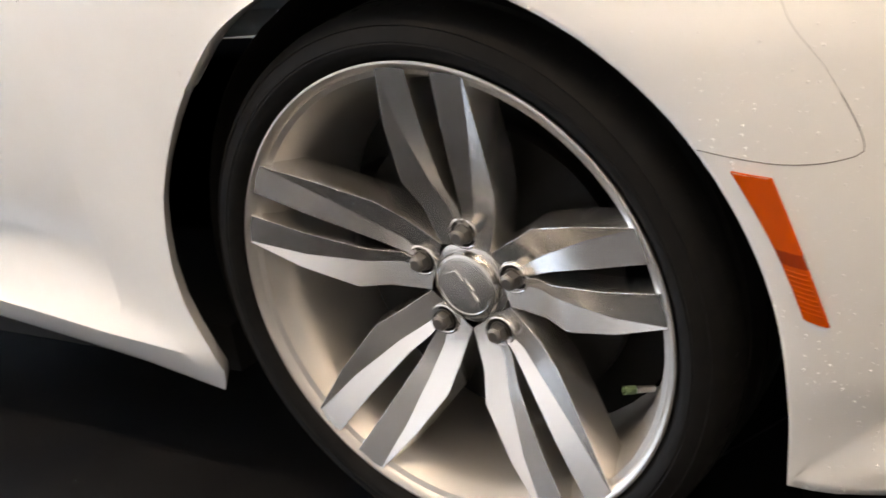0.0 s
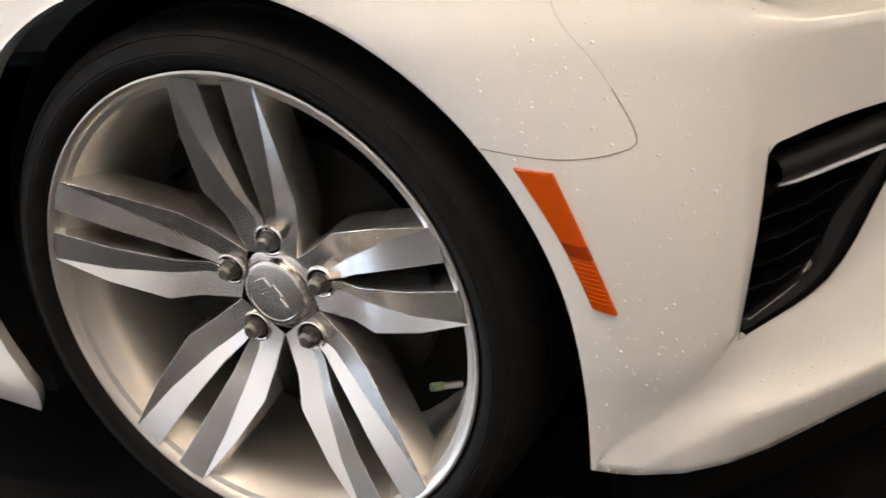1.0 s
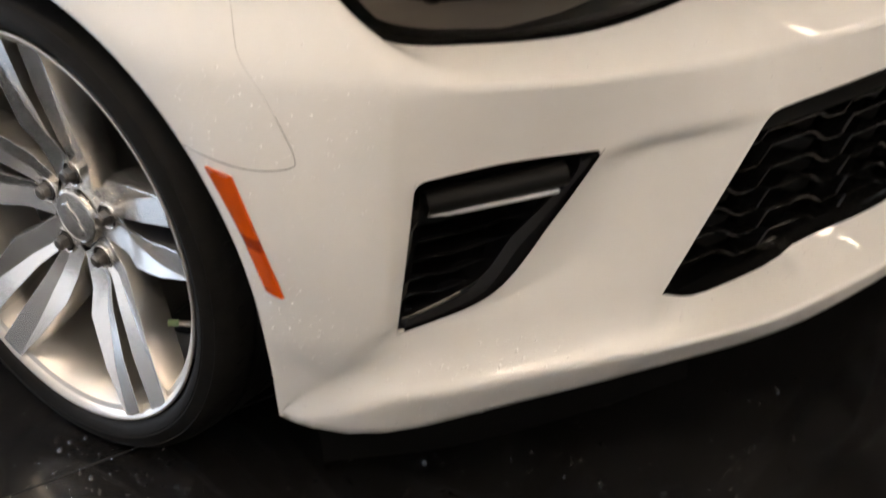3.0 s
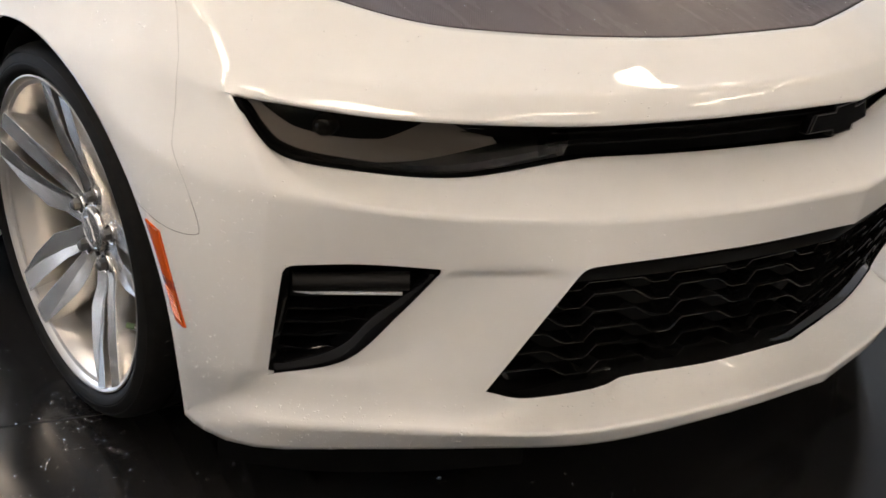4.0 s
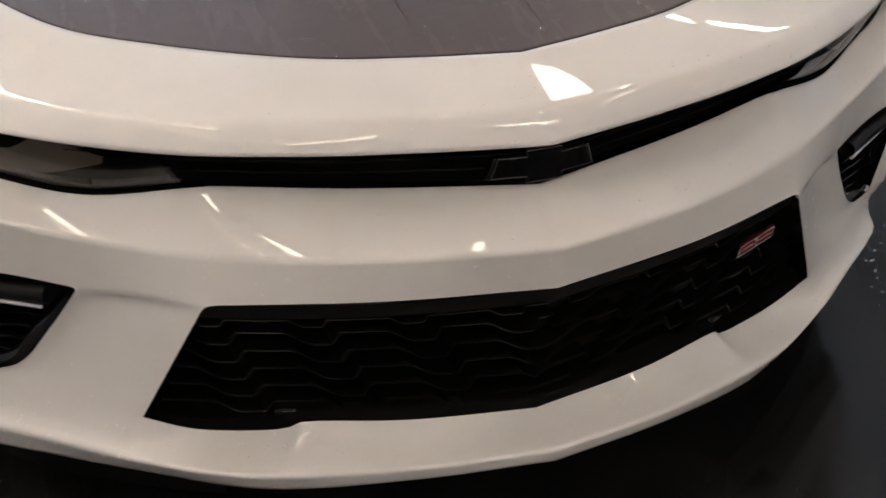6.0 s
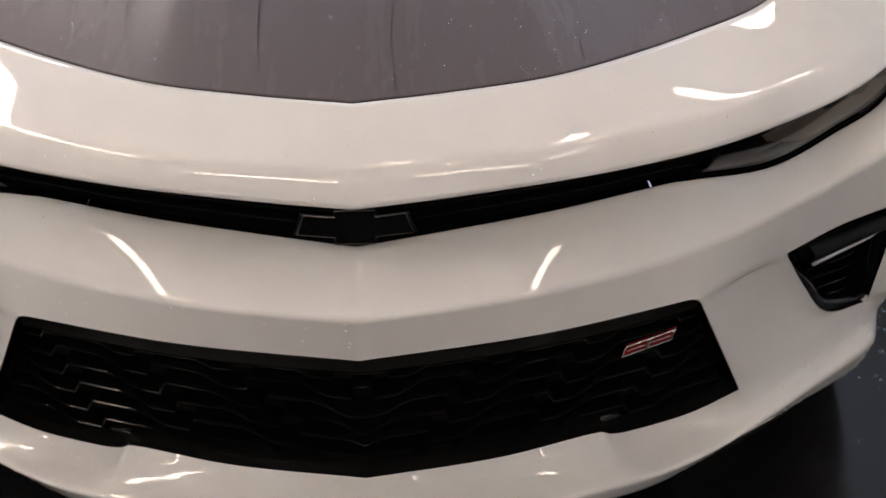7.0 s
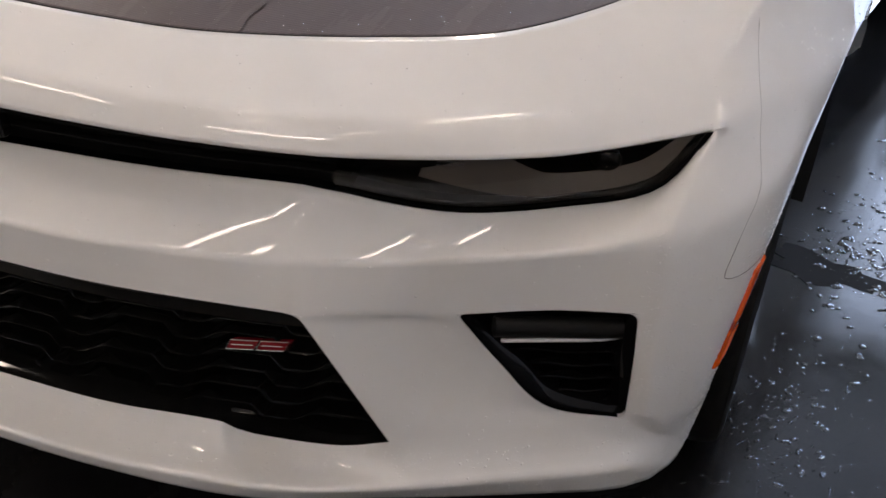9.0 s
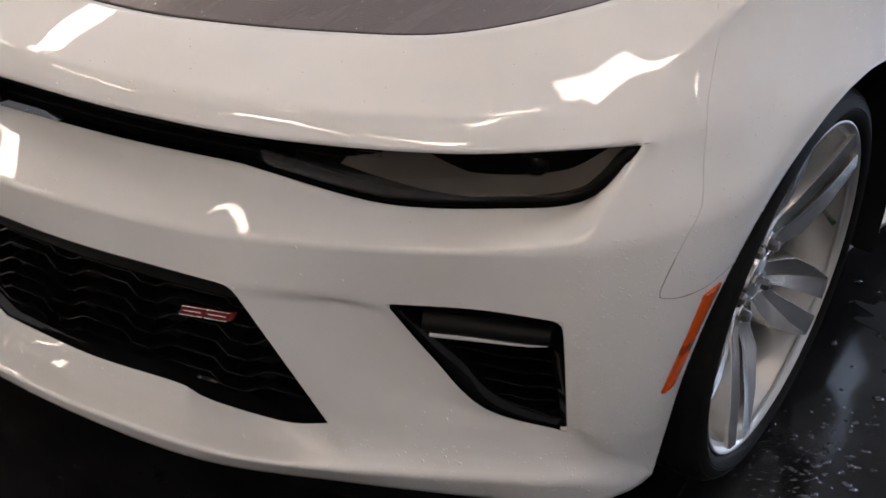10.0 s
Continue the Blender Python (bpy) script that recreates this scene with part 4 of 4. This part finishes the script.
def cabin():
    def strip(name, sections, mat, label, k=8):
        bm = bmesh.new()
        rows = []
        for pts in sections:
            rows.append(spline(pts, k))
        sheet(bm, rows, mirror=True)
        weld(bm)
        bmesh.ops.recalc_face_normals(bm, faces=bm.faces[:])
        return part(name, bm, mat, car, label, 40)

    strip("windshield", [[(0, .47, .985), (.4, .50, .972), (.70, .58, .945)], [(0, 1.32, 1.325), (.35, 1.34, 1.315), (.575, 1.40, 1.28)]], WINDOW, "dark tinted windshield")
    strip("roof", [[(0, 1.32, 1.325), (.35, 1.34, 1.315), (.575, 1.40, 1.28)], [(0, 1.80, 1.348), (.35, 1.80, 1.338), (.575, 1.80, 1.295)], [(0, 2.30, 1.325), (.33, 2.30, 1.315), (.55, 2.28, 1.275)]], PAINT, "white painted roof")
    strip("rear_window", [[(0, 2.30, 1.325), (.33, 2.30, 1.315), (.55, 2.28, 1.275)], [(0, 3.10, 1.085), (.35, 3.08, 1.08), (.60, 3.0, 1.05)]], WINDOW, "dark tinted rear window")
    strip("side_window", [[(.70, .58, .945), (.76, 1.5, .97), (.74, 2.4, .99), (.60, 3.0, 1.05)], [(.575, 1.40, 1.28), (.575, 1.6, 1.292), (.565, 2.0, 1.287), (.55, 2.28, 1.275)]], WINDOW, "dark tinted side window")
    strip("shoulder", [[(.84, .30, .94), (.845, 1.2, .942), (.845, 2.2, .942), (.80, 3.3, .99)], [(.70, .56, .945), (.76, 1.5, .97), (.74, 2.4, .99), (.60, 3.0, 1.05)]], PAINT, "white painted shoulder")
    strip("trunk", [[(0, 3.10, 1.085), (.35, 3.08, 1.08), (.60, 3.0, 1.05), (.80, 3.2, .99)], [(0, 3.80, 1.03), (.35, 3.78, 1.03), (.60, 3.72, 1.02), (.74, 3.70, 1.01)]], PAINT, "white painted trunk lid")
    strip("tail", [[(0, 3.80, 1.03), (.35, 3.78, 1.03), (.60, 3.76, 1.02), (.75, 3.75, 1.01)], [(0, 3.84, .70), (.4, 3.83, .70), (.70, 3.79, .70), (.78, 3.77, .70)], [(0, 3.78, .25), (.4, 3.78, .25), (.70, 3.75, .25), (.78, 3.74, .25)]], PAINT, "white painted tail")


cabin()

# ---- water ----
rng = random.Random(7)


def dome():
    """A low bead: unit half ball of 12 sides, flat below."""
    v, f = [(0.0, 0.0, 1.0)], []
    for h, r in ((0.80, 0.60), (0.35, 0.93), (-0.05, 1.0)):
        for k in range(8):
            a = 2 * math.pi * k / 8
            v.append((r * math.cos(a), r * math.sin(a), h))
    for k in range(8):
        n = (k + 1) % 8
        f.append((0, 1 + k, 1 + n))
        for c in (1, 9):
            f.append((c + k, c + 8 + k, c + 8 + n, c + n))
    return np.array(v), f


def beads(name, spots, label, category="water", stretch=1.2, mat=None):
    """spots: place, normal, radius, height; all the beads are one mesh."""
    dv, df = dome()
    verts, faces = [], []
    for p, n, r, h in spots:
        n = Vector(n).normalized()
        a = n.orthogonal().normalized()
        b = n.cross(a)
        sx, sy = rng.uniform(2 - stretch if stretch < 1.5 else 0.5, stretch), rng.uniform(0.8, 1.2)
        m = np.array([a * r * sx, b * r * sy, n * h])
        base = len(verts)
        verts.extend((dv @ m + np.array(p)).tolist())
        faces.extend(tuple(base + i for i in q) for q in df)
    me = bpy.data.meshes.new(name)
    me.from_pydata(verts, [], faces)
    me.materials.append(mat or BEAD)
    me.polygons.foreach_set("use_smooth", [True] * len(me.polygons))
    return tagged(new(name, me), label, category, kind="stuff")


def scatter(ob, count, chance, small, large):
    """Random places on the faces of a mesh, kept by chance(place, normal)."""
    me = ob.data
    tris = []
    for p in me.polygons:
        c = [me.vertices[i].co for i in p.vertices]
        tris.append((c[0], c[1], c[2], p.normal))
        if len(c) == 4:
            tris.append((c[0], c[2], c[3], p.normal))
    total = list(itertools.accumulate(((b - a).cross(c - a).length for a, b, c, _ in tris)))
    out = []
    for _ in range(count):
        a, b, c, n = tris[min(bisect(total, rng.random() * total[-1]), len(tris) - 1)]
        u, w = rng.random(), rng.random()
        if u + w > 1:
            u, w = 1 - u, 1 - w
        p = a + (b - a) * u + (c - a) * w
        if rng.random() < chance(p, n):
            r = small + (large - small) * rng.random() ** 4
            out.append((p, n, r, r * 0.6))
    return out


def bisect(a, x):
    lo, hi = 0, len(a)
    while lo < hi:
        mid = (lo + hi) // 2
        lo, hi = (mid + 1, hi) if a[mid] < x else (lo, mid)
    return lo


def wet_paint(p, n):
    x, y, z = abs(p.x), p.y, p.z
    patch = 0.35 + 0.65 * (math.sin(p.x * 23 + p.z * 11) * math.sin(p.y * 19 + p.z * 17) > -0.1)
    if y > 0.30:
        return 0.05
    if x > 0.80 and z < 0.62 and y > -0.56:
        return 0.98 if p.x > 0 else 0.22
    if z < 0.26:
        return 0.55 * patch
    if x > 0.80:
        return 0.16 if p.x > 0 else 0.08
    if z > 0.72:
        return 0.06 * patch
    return 0.09 * patch


def outward(spots):
    return [(p, n if n.dot(Vector((p.x, p.y + 0.0, 0.25))) > 0 or n.z > 0.5 else -n, r, h) for p, n, r, h in spots]


def fine(spots):
    """Smaller and flatter beads, as they lie on waxed paint."""
    return [(p, n, r * 0.85, h * 0.72) for p, n, r, h in spots]


beads("water_beads", fine(outward(scatter(front_body, 60000, wet_paint, 0.0006, 0.0021))), "small water beads in opaque white on the white paint", mat=BEAD_WHITE)
hood_ob = next(o for o in car.children if o.name.split(".")[0] == "hood")
beads("water_beads", [(p, n if n.z > 0 else -n, r, h * 0.8) for p, n, r, h in scatter(hood_ob, 9000, lambda p, n: (0.9 if p.y < 0.1 else 0.2) if n.z > 0.6 or n.z < -0.6 else 0, 0.0006, 0.0029)], "small clear water beads on the dark hood")
drops = []
for cx, cy, sx, sy, num in ((-.93, -.03, .05, .14, 90), (-1.05, -.25, .16, .14, 90), (-1.1, .35, .12, .3, 60), (-.75, -.55, .15, .1, 40), (-.6, -.85, .3, .12, 60), (-1.0, -.45, .2, .15, 160), (-.8, -.7, .25, .15, 120), (1.0, -.1, .05, .2, 160), (.95, .06, .06, .12, 110), (.98, .66, .07, .09, 150), (1.05, .85, .12, .22, 160), (1.05, .8, .14, .3, 120), (1.1, -.3, .2, .2, 60)):
    for _ in range(int(num * 1.6)):
        r = 0.0012 + (0.0075 if cx > 0.96 and cy > 0.6 else 0.0032) * rng.random() ** 3
        drops.append(((rng.gauss(cx, sx), rng.gauss(cy, sy), 0.0), (0, 0, 1), r, 0.0005 + 0.22 * r))
beads("water_drops", drops, "scattered water drops and ripples on the dark floor", stretch=2.4, mat=DROP)


# a flat, dark matte patch laid on the floor
bm = bmesh.new()
ring = []
for k in range(40):
    a = 2 * math.pi * k / 40
    r = 1 + 0.22 * math.sin(3 * a + 1) + 0.16 * math.sin(7 * a) + 0.05 * math.sin(11 * a + 2)
    ring.append(bm.verts.new((0.93 + 0.13 * r * math.cos(a), 0.575 + 0.058 * r * math.sin(a), 0.0008)))
bm.faces.new(ring)
tagged(part("floor_patch", bm, LINER, smooth=False), "dull dark patch on the wet floor", "patch", kind="structure")

# wet trails down the front of the hood
for pts in (((.207, -.708), (.212, -.726), (.219, -.745)), ((.292, -.642), (.2925, -.668), (.295, -.704)), ((-.12, -.55), (-.125, -.62), (-.118, -.72)), ((.05, -.40), (.055, -.52), (.048, -.66), (.052, -.76)), ((-.30, -.30), (-.31, -.45), (-.305, -.60))):
    line = []
    for x, y, _ in spline([(x, y, 0) for x, y in pts], 24):
        hit, place, _, _ = hood_ob.ray_cast(Vector((x + 0.0012 * math.sin(y * 160), y, 1.3)), Vector((0, 0, -1)))
        if hit:
            line.append(place)
    if len(line) > 4:
        bm = bmesh.new()
        tube(bm, line, 0.0011, 6)
        tagged(part("water_trail", bm, BEAD), "thin wet trail on the dark hood", "water", "wet trails on the hood", kind="stuff")
